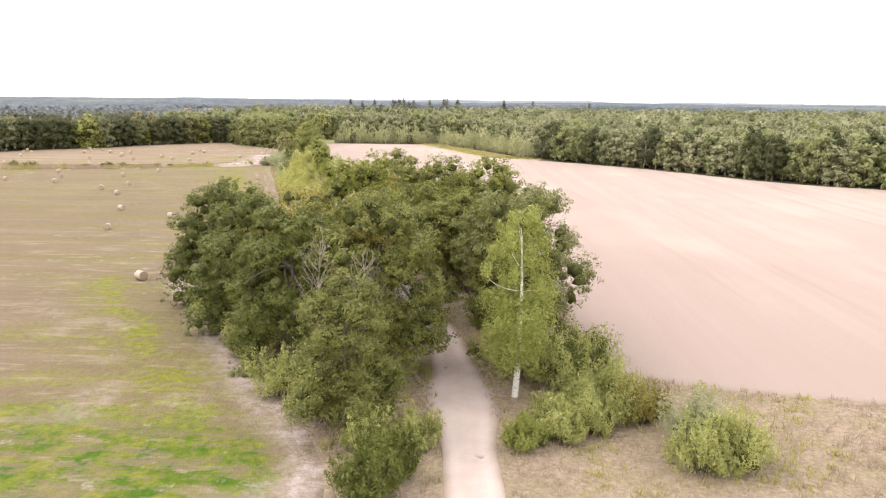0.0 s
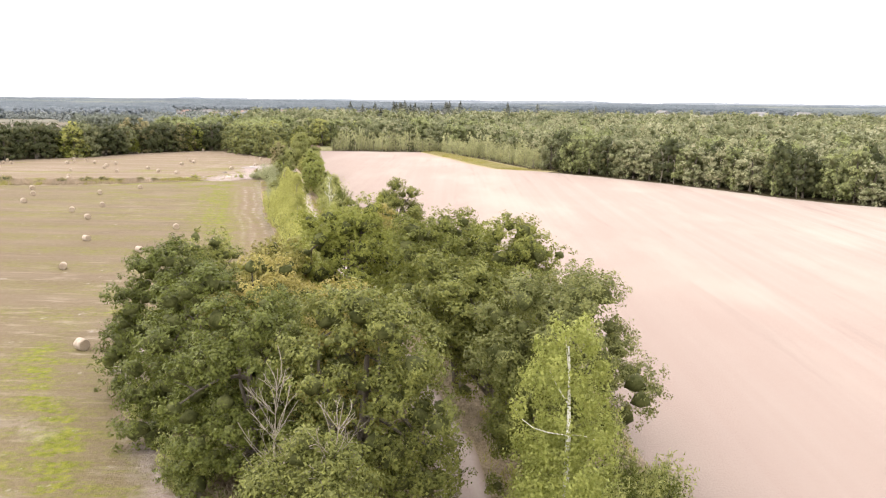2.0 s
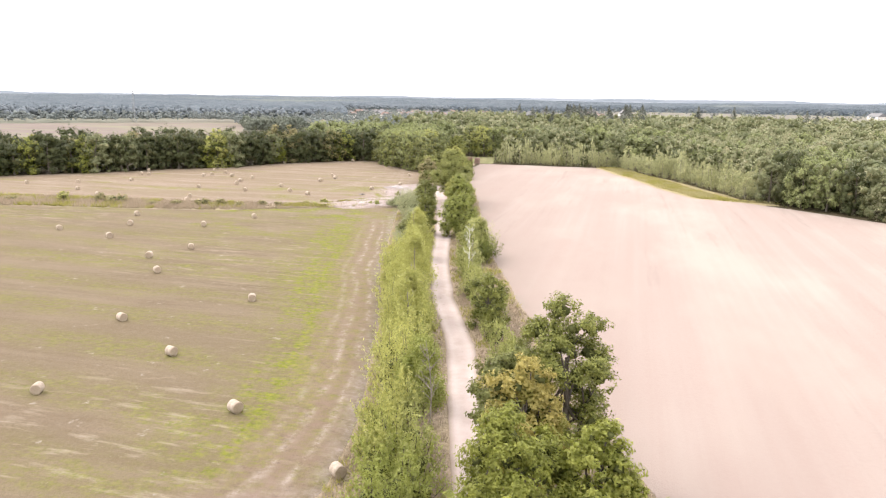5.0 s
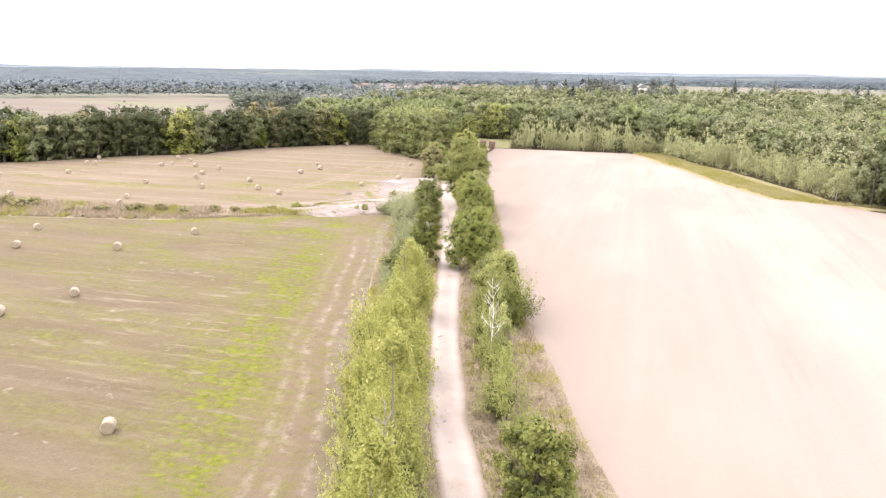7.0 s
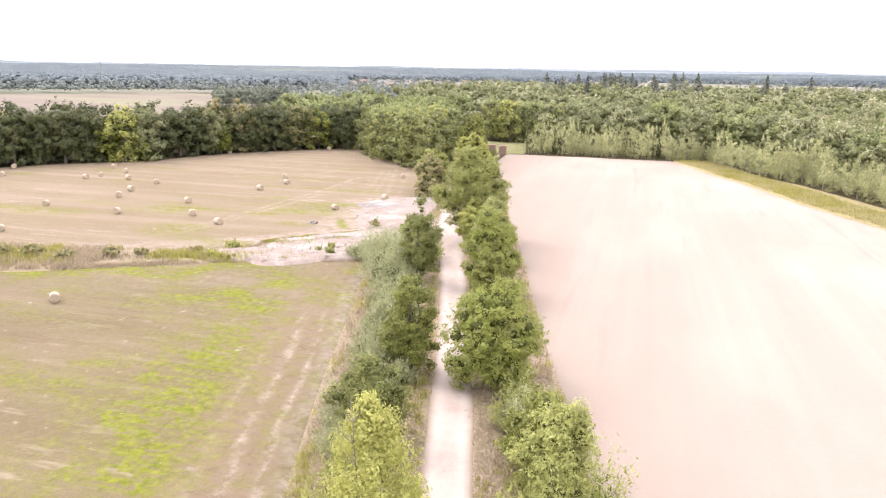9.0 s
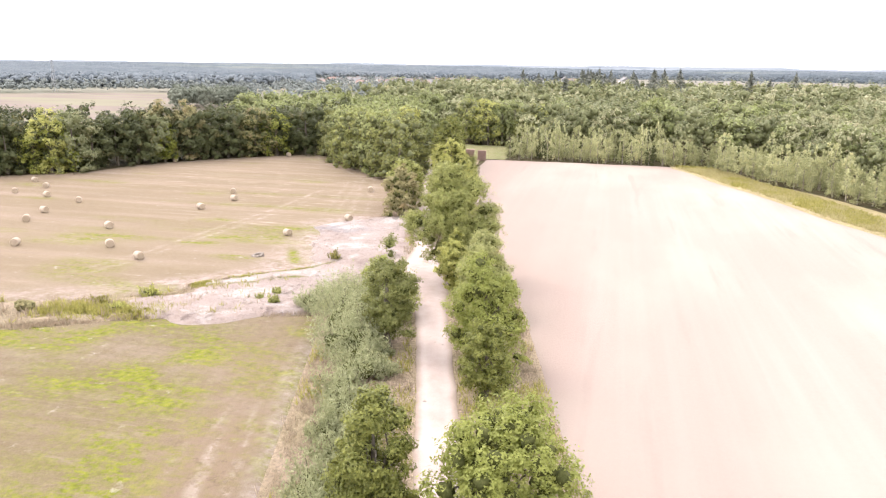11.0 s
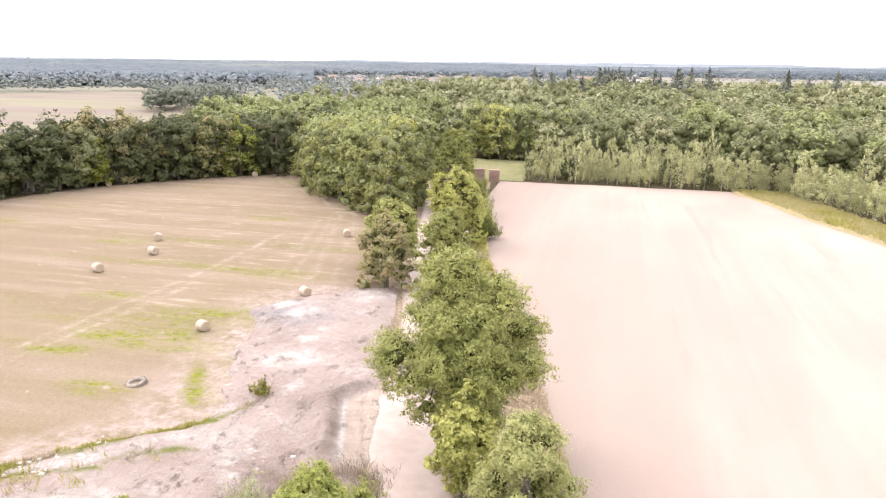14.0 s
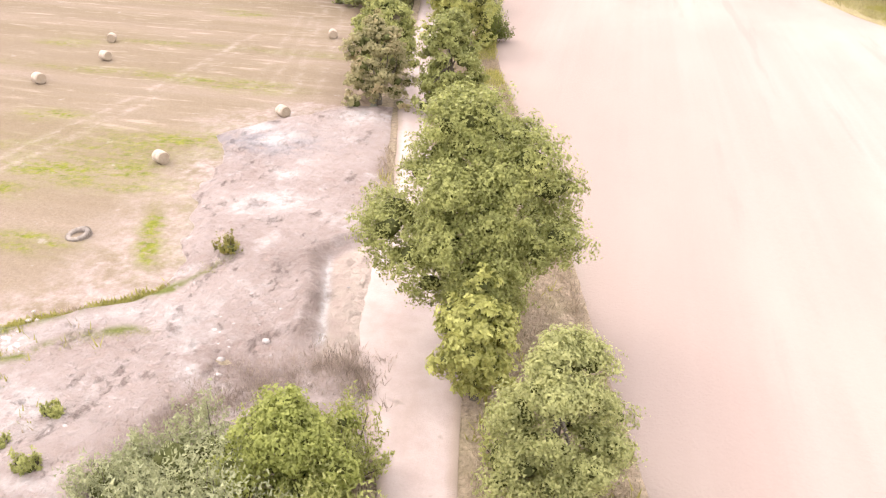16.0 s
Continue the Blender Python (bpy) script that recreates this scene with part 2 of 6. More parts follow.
def meadow_material(name, low, high, dry=1.0):
    m = Mat(name, 0.95, 0.1)
    tint = lambda *c: tuple(dry * v for v in c)
    streak = m.noise(1.0, 5.0, 0.65, m.coords((0.05, 0.55, 1), -0.05), 0.40, 0.60)
    streak2 = m.noise(1.0, 3.0, 0.6, m.coords((0.02, 0.2, 1), -0.05))
    fine, grain = m.noise(1.7, 5.0, 0.7), m.noise(6.0, 4.0, 0.7)
    c = m.mix(m.noise(0.07, 3.0, 0.55), low, high)
    c = m.mix(m.ramp(streak, 0, 1, 0, 0.6), c, tint(0.232, 0.178, 0.125))
    mown = m.noise(1.0, 2.0, 0.5, m.coords((0.009, 0.26, 1), 0.07), 0.42, 0.58)
    c = m.mix(m.ramp(mown, 0, 1, 0, 0.5), c, tint(0.138, 0.104, 0.056))
    c = m.mix(m.ramp(streak2, 0, 1, 0, 0.45), c, tint(0.168, 0.128, 0.074))
    c = m.mix(m.ramp(fine, 0, 1, 0, 0.45), c, tint(0.205, 0.160, 0.115))
    c = m.mix(m.ramp(grain, 0, 1, 0, 0.4), c, tint(0.105, 0.080, 0.050))
    straw = m.noise(1.0, 6.0, 0.7, m.coords((0.17, 0.95, 1), 0.03), 0.54, 0.68)
    c = m.mix(m.math("MULTIPLY", m.math("MULTIPLY", straw, m.attr("straw")), 0.62), c, (0.345, 0.285, 0.225))
    patch = m.noise(1.0, 5.0, 0.7, m.coords((0.28, 0.75, 1), -0.05), 0.45, 0.54)
    g = m.math("MULTIPLY", m.attr("green"), m.ramp(patch, 0, 1, 0.4, 1.5))
    g = m.math("MULTIPLY", g, m.ramp(m.noise(2.2, 4.0, 0.7, None, 0.38, 0.59), 0, 1, 0.3, 1.15))
    gcol = m.mix(fine, (0.098, 0.112, 0.013), (0.190, 0.188, 0.030))
    gcol = m.mix(m.math("MULTIPLY", m.attr("lush"), m.noise(0.6, 4.0, 0.6)), gcol, (0.040, 0.094, 0.006))
    c = m.mix(g, c, gcol)
    lit = m.noise(0.55, 5.0, 0.7, None, 0.63, 0.70)
    c = m.mix(m.math("MULTIPLY", lit, 0.6), c, (0.30, 0.265, 0.23))
    rutn = m.math("MULTIPLY", m.attr("track"), m.ramp(m.noise(0.8, 4.0, 0.6), 0, 1, 0.4, 1.0))
    c = m.mix(m.math("MULTIPLY", rutn, 0.95), c, (0.186, 0.132, 0.098))
    rut2 = m.math("MULTIPLY", m.attr("rut"), m.noise(0.45, 6.0, 0.8, None, 0.46, 0.62))
    c = m.mix(m.math("MULTIPLY", rut2, 0.8), c, (0.34, 0.29, 0.25))
    bare = m.math("MULTIPLY", m.attr("bare"), m.noise(0.6, 6.0, 0.75, None, 0.36, 0.6))
    c = m.mix(bare, c, m.mix(fine, (0.265, 0.205, 0.180), (0.38, 0.325, 0.30)))
    dark = m.math("MULTIPLY", m.attr("track"), m.noise(0.7, 6.0, 0.8, None, 0.55, 0.70))
    c = m.mix(m.math("MULTIPLY", dark, 0.6), c, (0.085, 0.060, 0.045))
    return m.color(c).bump(m.math("ADD", fine, grain), 0.6, 0.08).m


def tilled_material():
    m = Mat("pale_dry_tilled_soil", 0.97, 0.08)
    c = m.mix(m.noise(0.018, 3.0, 0.55), (0.300, 0.238, 0.205), (0.345, 0.293, 0.255))
    c = m.mix(m.ramp(m.noise(0.10, 4.0, 0.6, m.coords((1, 0.25, 1), -0.27)), 0, 1, 0, 0.35), c, (0.275, 0.215, 0.188))
    lines = m.noise(1.0, 4.0, 0.6, m.coords((0.9, 0.012, 1), -0.27), 0.38, 0.62)
    c = m.mix(m.ramp(lines, 0, 1, 0, 0.3), c, (0.265, 0.205, 0.175))
    drill = m.noise(1.0, 3.0, 0.6, m.coords((0.35, 0.006, 1), -0.25), 0.40, 0.60)
    c = m.mix(m.ramp(drill, 0, 1, 0, 0.5), c, (0.285, 0.212, 0.182))
    pale = m.noise(1.0, 4.0, 0.6, m.coords((0.06, 0.02, 1), -0.25), 0.48, 0.66)
    c = m.mix(m.ramp(pale, 0, 1, 0, 0.5), c, (0.385, 0.345, 0.290))
    dark = m.noise(1.0, 4.0, 0.6, m.coords((0.30, 0.022, 1), -0.36), 0.60, 0.68)
    c = m.mix(m.ramp(dark, 0, 1, 0, 0.5), c, (0.230, 0.178, 0.156))
    c = m.mix(m.ramp(m.noise(3.0, 5.0, 0.65), 0, 1, 0, 0.18), c, (0.365, 0.320, 0.280))
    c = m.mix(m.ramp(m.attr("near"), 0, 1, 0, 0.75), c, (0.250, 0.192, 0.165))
    c = m.mix(m.attr("rim"), c, (0.220, 0.188, 0.155))
    return m.color(c).bump(m.noise(6.0, 5.0, 0.65), 0.35, 0.06).m


def verge_material(name, dry=(0.320, 0.250, 0.180), green=(0.200, 0.180, 0.075), share=0.35):
    m = Mat(name, 0.95, 0.1)
    fine = m.noise(3.5, 5.0, 0.7)
    c = m.mix(fine, tuple(0.7 * v for v in dry), tuple(1.25 * v for v in dry))
    c = m.mix(m.ramp(m.noise(0.28, 4.0, 0.6), 0, 1, 0, share), c, green)
    c = m.mix(m.ramp(m.noise(0.9, 4.0, 0.6, None, 0.5, 0.75), 0, 1, 0, 0.5), c, (0.260, 0.210, 0.145))
    return m.color(c).bump(fine, 0.9, 0.15).m


def sand_material():
    m = Mat("bare_chalky_sand", 0.96, 0.1)
    big, fine = m.noise(0.22, 4.0, 0.6), m.noise(1.9, 6.0, 0.72)
    c = m.mix(big, (0.272, 0.207, 0.177), (0.355, 0.286, 0.252))
    c = m.mix(m.ramp(fine, 0, 1, 0, 0.55), c, (0.40, 0.342, 0.316))
    crack = m.noise(0.8, 7.0, 0.8, m.coords((1, 0.6, 1), 0.5), 0.575, 0.64)
    c = m.mix(m.math("MULTIPLY", crack, 0.75), c, (0.215, 0.163, 0.140))
    c = m.mix(m.noise(0.32, 6.0, 0.7, None, 0.54, 0.68), c, (0.45, 0.40, 0.372))
    ash = m.math("MULTIPLY", m.attr("ash"), m.noise(0.8, 5.0, 0.7, None, 0.36, 0.58))
    c = m.mix(ash, c, (0.20, 0.19, 0.20))
    c = m.mix(m.math("MULTIPLY", m.attr("chalk"), m.noise(0.9, 5.0, 0.7, None, 0.34, 0.55)), c, (0.52, 0.485, 0.46))
    c = m.mix(m.math("MULTIPLY", m.attr("dark_sand"), m.noise(1.1, 5.0, 0.7, None, 0.30, 0.55)), c, (0.150, 0.112, 0.092))
    c = m.mix(m.math("MULTIPLY", m.attr("weed"), m.noise(0.9, 4.0, 0.6, None, 0.40, 0.56)), c, (0.150, 0.160, 0.045))
    c = m.mix(m.ramp(m.attr("packed"), 0, 1, 0, 0.92), c, m.mix(m.noise(0.7, 4.0, 0.6), (0.395, 0.312, 0.262), (0.47, 0.39, 0.325)))
    return m.color(c).bump(m.math("ADD", fine, crack), 0.9, 0.22).m


def straw_material():
    m = Mat("pressed_hay", 0.95, 0.1)
    c = m.mix(m.noise(9.0, 5.0, 0.7, m.coords((1, 1, 1))), (0.32, 0.254, 0.180), (0.43, 0.348, 0.262))
    c = m.mix(m.ramp(m.noise(1.2, 2.0), 0, 1, 0, 0.4), c, (0.43, 0.360, 0.275))
    return m.color(c).bump(m.noise(22.0, 4.0), 0.8, 0.04).m


def plain(name, a, b, scale=2.0, rough=0.85):
    m = Mat(name, rough, 0.25)
    c = m.mix(m.noise(scale, 4.0), a, b)
    return m.color(c).bump(m.noise(scale * 4, 3.0), 0.3, 0.03).m


ROAD, MEADOW, TILLED = road_material(), meadow_material("mown_meadow", (0.134, 0.097, 0.061), (0.184, 0.137, 0.090), 0.92), tilled_material()
MEADOW_PALE = meadow_material("mown_pale_meadow", (0.232, 0.176, 0.136), (0.288, 0.225, 0.185), 1.10)
VERGE = verge_material("dry_verge_grass", (0.335, 0.258, 0.192), (0.24, 0.22, 0.085), 0.35)
RANK = verge_material("rank_grass", (0.335, 0.275, 0.150), (0.26, 0.24, 0.10), 0.3)
RANK_DRY = verge_material("rank_dry_grass", (0.325, 0.258, 0.188), (0.22, 0.20, 0.075), 0.4)
CLEARING = verge_material("meadow_grass", (0.24, 0.22, 0.12), (0.16, 0.18, 0.06), 0.6)
FOREST_FLOOR = verge_material("forest_floor", (0.080, 0.060, 0.035), (0.050, 0.060, 0.020), 0.5)
SAND, STRAW = sand_material(), straw_material()
WRAP = plain("net_wrapped_hay", (0.31, 0.252, 0.195), (0.42, 0.348, 0.275), 3.0, 0.9)
TIMBER = plain("weathered_red_brown_boards", (0.27, 0.175, 0.145), (0.40, 0.285, 0.24), 3.0)
WALL_HOUSE = plain("pale_render", (0.595, 0.570, 0.527), (0.680, 0.654, 0.612), 0.5)
ROOF_RED = plain("red_roof_tiles", (0.215, 0.150, 0.125), (0.270, 0.195, 0.165), 1.0)
ROOF_GREY = plain("grey_roof", (0.150, 0.145, 0.145), (0.210, 0.205, 0.200), 1.0)
STEEL = plain("galvanised_steel", (0.225, 0.230, 0.235), (0.290, 0.295, 0.300), 1.0, 0.5)

# ---------------------------------------------------------------- plan
ROAD_LINE = [(2.6, -80), (2.6, 10), (2.45, 31), (2.2, 38), (1.5, 48), (0.4, 56), (-1.9, 64), (-3.65, 69.5), (-8.3, 86),
             (-13.4, 105), (-18, 122.5), (-23.7, 138), (-29.2, 157.5), (-34.8, 181.5), (-37.6, 192.5), (-42.3, 210),
             (-45.3, 220), (-50.6, 240), (-54.3, 253.7), (-61.5, 288), (-68, 315), (-74, 350)]
LEFT_RIM = [(-3.4, -80), (-3.6, 20), (-4.6, 34), (-7.2, 40), (-11.9, 49), (-17.6, 58), (-25, 71), (-25, 80), (-19.5, 93),
            (-21, 103), (-28.8, 131), (-35.6, 150), (-38.6, 162), (-42.5, 175), (-50, 203), (-53, 215), (-54, 230)]
RIGHT_RIM = [(42, -80), (40, 25), (36, 41), (29, 43.6), (15.5, 45.2), (12.4, 48.5), (11.3, 56), (11.2, 66), (6, 85), (-1.3, 100), (-8, 120), (-15.4, 140),
             (-17.9, 149), (-22.1, 161), (-25, 173), (-29.6, 190), (-34, 210), (-38, 226), (-41.5, 240), (-49.3, 266), (-55.8, 302), (-57, 320)]
DITCH_SOUTH = [(-260, 168), (-180, 175), (-132, 183), (-107, 187), (-85.5, 191.5), (-74.5, 197.6), (-65, 203.3), (-50, 208)]
DITCH_NORTH = [(-260, 182), (-180, 188), (-144, 195), (-118, 198.5), (-94, 200), (-79, 203.4), (-71, 206.4), (-66.8, 210.6), (-64, 215), (-50, 220)]
WOOD_WEST = [(-260, 175), (-230, 190), (-175, 226), (-157, 244), (-143, 262), (-128.5, 274), (-125.5, 288), (-113, 303), (-98, 316.5), (-92, 311), (-74, 287), (-63, 274), (-55, 262)]
WOOD_EAST = [(200, -80), (182, 0), (160, 60), (124, 124), (96.5, 165), (84, 171.5), (73.5, 184), (66, 196), (57.2, 208.5), (45.5, 222), (33, 234.5), (23, 243), (14.2, 244), (9.2, 256), (5, 266), (1.5, 278), (-2.2, 289), (-7, 300), (-10.5, 312), (-14, 320)]


def smooth_line(pts, n=500, by=1):
    """A smooth curve through plan points, as a function of y (by=1) or x (by=0)."""
    p = np.array(pts, float)
    key, val = p[:, by], p[:, 1 - by]
    o = np.argsort(key)
    key, val = key[o], val[o]
    fine = np.linspace(key[0], key[-1], n)
    v = np.interp(fine, key, val)
    k = max(3, int(n * 5 / (key[-1] - key[0])) | 1)
    ker = np.hanning(k + 2)[1:-1]
    ker /= ker.sum()
    v = np.convolve(np.pad(v, k // 2, mode="edge"), ker, "valid")
    return lambda q: np.interp(q, fine, v)


road_x, left_x, right_x = (smooth_line(q) for q in (ROAD_LINE, LEFT_RIM, RIGHT_RIM))
south_y, north_y, west_y = (smooth_line(q, by=0) for q in (DITCH_SOUTH, DITCH_NORTH, WOOD_WEST[:9]))
east_x = smooth_line(WOOD_EAST)
rng = np.random.default_rng(7)


def vnoise(x, y, scale, seed=0):
    """Smooth value noise in 0..1."""
    x, y = np.asarray(x, float) / scale, np.asarray(y, float) / scale
    xi, yi = np.floor(x).astype(int), np.floor(y).astype(int)
    fx, fy = x - xi, y - yi
    fx, fy = fx * fx * (3 - 2 * fx), fy * fy * (3 - 2 * fy)

    def h(a, b):
        v = np.sin(a * 127.1 + b * 311.7 + seed * 74.7) * 43758.5453
        return v - np.floor(v)
    return (h(xi, yi) * (1 - fx) + h(xi + 1, yi) * fx) * (1 - fy) + (h(xi, yi + 1) * (1 - fx) + h(xi + 1, yi + 1) * fx) * fy


def raw_mesh(name, co, quads=None, tris=None):
    """A mesh from arrays of corners and faces."""
    me = bpy.data.meshes.new(name)
    co = np.asarray(co, np.float32).reshape(-1, 3)
    me.vertices.add(len(co))
    me.vertices.foreach_set("co", co.ravel())
    faces = [(np.asarray(f, np.int32).reshape(-1, k), k) for f, k in ((quads, 4), (tris, 3)) if f is not None and len(f)]
    idx = np.concatenate([f.ravel() for f, _ in faces])
    start, at = [], 0
    for f, k in faces:
        start.append(at + np.arange(len(f)) * k)
        at += f.size
    start = np.concatenate(start).astype(np.int32)
    me.loops.add(len(idx))
    me.loops.foreach_set("vertex_index", idx.astype(np.int32))
    me.polygons.add(len(start))
    me.polygons.foreach_set("loop_start", start)
    me.update(calc_edges=True)
    return me


def sheet(name, X, Y, Z, material, attrs=None, label="", category="", kind="structure", smooth=True):
    """A grid of points as a sheet of ground."""
    n, k = X.shape
    co = np.stack([X, Y, Z], -1)
    i = np.arange(n * k).reshape(n, k)
    q = np.stack([i[:-1, :-1], i[:-1, 1:], i[1:, 1:], i[1:, :-1]], -1).reshape(-1, 4)
    me = raw_mesh(name, co, q)
    for key, val in (attrs or {}).items():
        a = me.attributes.new(key, "FLOAT", "POINT")
        a.data.foreach_set("value", np.clip(val, 0, 1).astype(np.float32).ravel())
    if smooth:
        me.shade_smooth()
    me.materials.append(material)
    return tagged(new(name, me), label, category, kind=kind)


def part(name, me, material, parent, label=""):
    if isinstance(me, bmesh.types.BMesh):
        bm, me = me, bpy.data.meshes.new(name)
        bm.to_mesh(me)
        bm.free()
    if material:
        me.materials.append(material)
    ob = new(name, me)
    ob.parent = parent
    if label:
        ob["label"] = label
    return ob


def thing(name, m, label, category, group="", kind=""):
    ob = new(name)
    ob.empty_display_size = 0.3
    ob.matrix_world = m
    return tagged(ob, label, category, group, kind)


def between(lo, hi, n, power=1.0):
    return lo + (hi - lo) * np.linspace(0, 1, n) ** power


# ---------------------------------------------------------------- ground
R = np.concatenate([[0.0], np.geomspace(20, 4900, 60)])
A = np.linspace(0, 2 * np.pi, 145)
GX, GY = R[:, None] * np.cos(A)[None], 150 + R[:, None] * np.sin(A)[None]
far = np.clip((R - 900) / 3500, 0, 1)[:, None] + 0 * GX
GZ = -0.12 + far * 9 * (vnoise(GX, GY, 900, 3) - 0.3)
ground_mat = Mat("far_farmland", 0.95, 0.1)
gc = ground_mat.mix(ground_mat.noise(0.004, 3.0, 0.5, None, 0.42, 0.58), (0.120, 0.122, 0.090), (0.165, 0.152, 0.118))
gc = ground_mat.mix(ground_mat.ramp(ground_mat.noise(0.05, 4.0), 0, 1, 0, 0.4), gc, (0.125, 0.122, 0.092))
ground_mat.color(gc)
sheet("ground", GX, GY, GZ, ground_mat.m, label="flat farmland reaching to the horizon", category="ground")

# verge between the two fields
v = np.linspace(-80, 322, 320)
u = np.linspace(0, 1, 44)
VY = np.repeat(v[:, None], 44, 1)
lo, hi = left_x(np.clip(v, -80, 230)) - 0.6, right_x(v) + 0.6
lo = np.where(v > 205, np.minimum(lo, road_x(v) - 3.2), lo)
VX = lo[:, None] + (hi - lo)[:, None] * u[None]
VZ = -0.05 + 0.16 * vnoise(VX, VY, 2.5, 1) + 0.1 * vnoise(VX, VY, 0.9, 2)
VZ = -0.06 + (VZ + 0.06) * np.clip(np.minimum(VX - lo[:, None] - 0.7, hi[:, None] - 0.7 - VX) / 1.0, 0, 1)
dr = np.abs(VX - road_x(VY))
VZ = np.minimum(VZ, 0.02) + np.maximum(VZ - 0.02, 0) * np.clip((dr - 1.3) / 0.8, 0, 1)
VZ = np.where((dr < 2.2) & (dr > 1.2), np.maximum(VZ, 0.03), VZ)
VZ = np.where((dr < 1.2) | ((VY > 204) & (VY < 252) & (VX < road_x(VY))), -0.06, VZ)
sheet("verge", VX, VY, VZ, VERGE, label="dry grass verge on both sides of the farm road", category="verge")

# road
v = np.linspace(-80, 350, 430)
u = np.linspace(-1, 1, 13)
half = 1.42 + 0.12 * (vnoise(v, v * 0, 6, 4) - 0.5)
half = half + 2.2 * np.exp(-((v - 221) / 6.0) ** 2) + 0.9 * np.exp(-((v - 43) / 4.0) ** 2)
half = half + 0.08 * (vnoise(v, v * 0, 1.7, 8) - 0.5)
RX = road_x(v)[:, None] + 0.08 * (vnoise(v, v * 0, 3.1, 7)[:, None] - 0.5) - 0.25 * np.exp(-((v - 221) / 6.0) ** 2)[:, None] * 4 + half[:, None] * u[None]
RY = np.repeat(v[:, None], 13, 1)
RZ = 0.06 + 0.05 * (1 - u[None] ** 2) + 0 * RX
RZ = RZ - 0.035 * np.exp(-((np.abs(u[None]) - 0.5) / 0.18) ** 2)
edge = np.clip((np.abs(u)[None] - 0.72) / 0.28, 0, 1) + 0 * RX + 0.5 * (vnoise(RX, RY, 0.9, 5) - 0.5)
rut = np.exp(-((np.abs(u[None]) - 0.5) / 0.2) ** 2) + 0 * RX
sheet("road", RX, RY, RZ, ROAD, {"edge": edge, "rut": rut}, "pale gravel farm road with wheel ruts", "road")


def fit_grid(x0, right, y_lo, y_hi, nx, ny, px=1.0):
    """A grid between x0 and a right rim given by y, and two rims given by x."""
    U, V = np.meshgrid(1 - np.linspace(1, 0, nx) ** px, np.linspace(0, 1, ny))
    Y = y_lo(np.full_like(U, x0)) * (1 - V) + y_hi(np.full_like(U, x0)) * V
    for _ in range(12):
        X = x0 + (right(Y) - x0) * U
        Y = y_lo(X) * (1 - V) + y_hi(X) * V
    return X, Y


# near meadow, south of the ditch
X, Y = fit_grid(-258.0, lambda y: left_x(y), lambda x: 0 * x - 80, south_y, 170, 240, 1.7)
d = left_x(Y) - X
n1, n2, n3 = vnoise(X, Y, 7, 11), vnoise(X, Y, 22, 12), vnoise(X * 0.25, Y, 3.0, 13)
green = 1.75 * np.exp(-((d - 6.4 - 3.0 * n2 + 1.5 * n1) / (3.4 + 0.035 * np.clip(Y - 60, 0, 200))) ** 2) * np.clip((Y - 86) / 20, 0, 1)
green *= (0.75 + 0.25 * np.sin(2.3 * d + 4 * n1)) * (0.42 + 0.85 * vnoise(X, Y, 13, 14)) * (0.4 + 0.6 * np.clip((188 - Y) / 10, 0, 1))
bands = np.clip(0.5 + 0.75 * np.sin((Y + 0.12 * X) * 2 * np.pi / 9.5 + 2.5 * n2), 0, 1) * np.clip((d - 7) / 5, 0, 1) * np.clip((Y - 62) / 20, 0, 1)
green = np.maximum(green, 0.62 * bands * (0.25 + 0.9 * vnoise(X * 0.5, Y, 8, 19)) * (0.35 + 0.65 * np.exp(-d / 45)))
corner = np.exp(-((X + 54) / 12) ** 2 - ((Y - 188) / 22) ** 2)
green = np.maximum(green, 0.2 * np.clip(corner, 0, 1) * (0.55 + 0.8 * n1) * (0.5 + 0.9 * n3))
lush = np.clip((41.5 + 4 * (n1 - 0.5) - Y) / 5, 0, 1) * np.clip((Y - 4) / 10, 0, 1) * np.clip((d - 1.5) / 2, 0, 1) * np.exp(-np.clip(-X - 30, 0, 99) / 14)
green = np.maximum(green, 1.8 * lush * (0.6 + 0.6 * n3) * (0.5 + 0.8 * n1))
green = np.maximum(green, 0.55 * np.clip((n3 - 0.35) * 2.5, 0, 1) * np.exp(-((Y - 47) / 7) ** 2) * np.exp(-np.clip(-X - 45, 0, 99) / 20) * (d > 5))
for wide, amp in ((2.0, 1.2), (5.0, 0.65)):
    run = np.exp(-((X + 17.8 + 0.63 * (Y - 46.7) - 3 * (n1 - 0.5)) / wide) ** 2) * np.clip((Y - 28) / 5, 0, 1) * np.clip((76 - Y) / 6, 0, 1)
    green = np.maximum(green, amp * run * (0.45 + n1))
green = np.maximum(green, 0.85 * np.exp(-((X + 14.0) / 1.3) ** 2 - ((Y - 54.5) / 3.5) ** 2))
green = np.maximum(green, np.clip((n3 - 0.55) * 2.8, 0, 0.85) * np.clip((n2 - 0.3) * 3, 0, 1) * np.exp(-np.clip(d, 0, 300) / 90))
green = np.maximum(green, 0.55 * np.clip((vnoise(X * 0.6, Y, 3, 15) - 0.66) * 5, 0, 1) * (Y > 170))
track = np.clip(1 - np.abs(d - 3.0 - 1.2 * n2) / 4.2, 0, 1) ** 0.5 * np.clip((Y - 84) / 8, 0, 1)
bare = 1.25 * np.clip(1.3 - d / (2.0 + 3.2 * n1), 0, 1) * np.clip((95 - Y) / 8, 0, 1)
bare = np.maximum(bare, 0.75 * np.clip((n1 - 0.45) * 4, 0, 1) * np.clip((vnoise(X, Y, 3, 18) - 0.5) * 5, 0, 1) * np.exp(-((d - 7) / 7) ** 2) * (Y < 64))
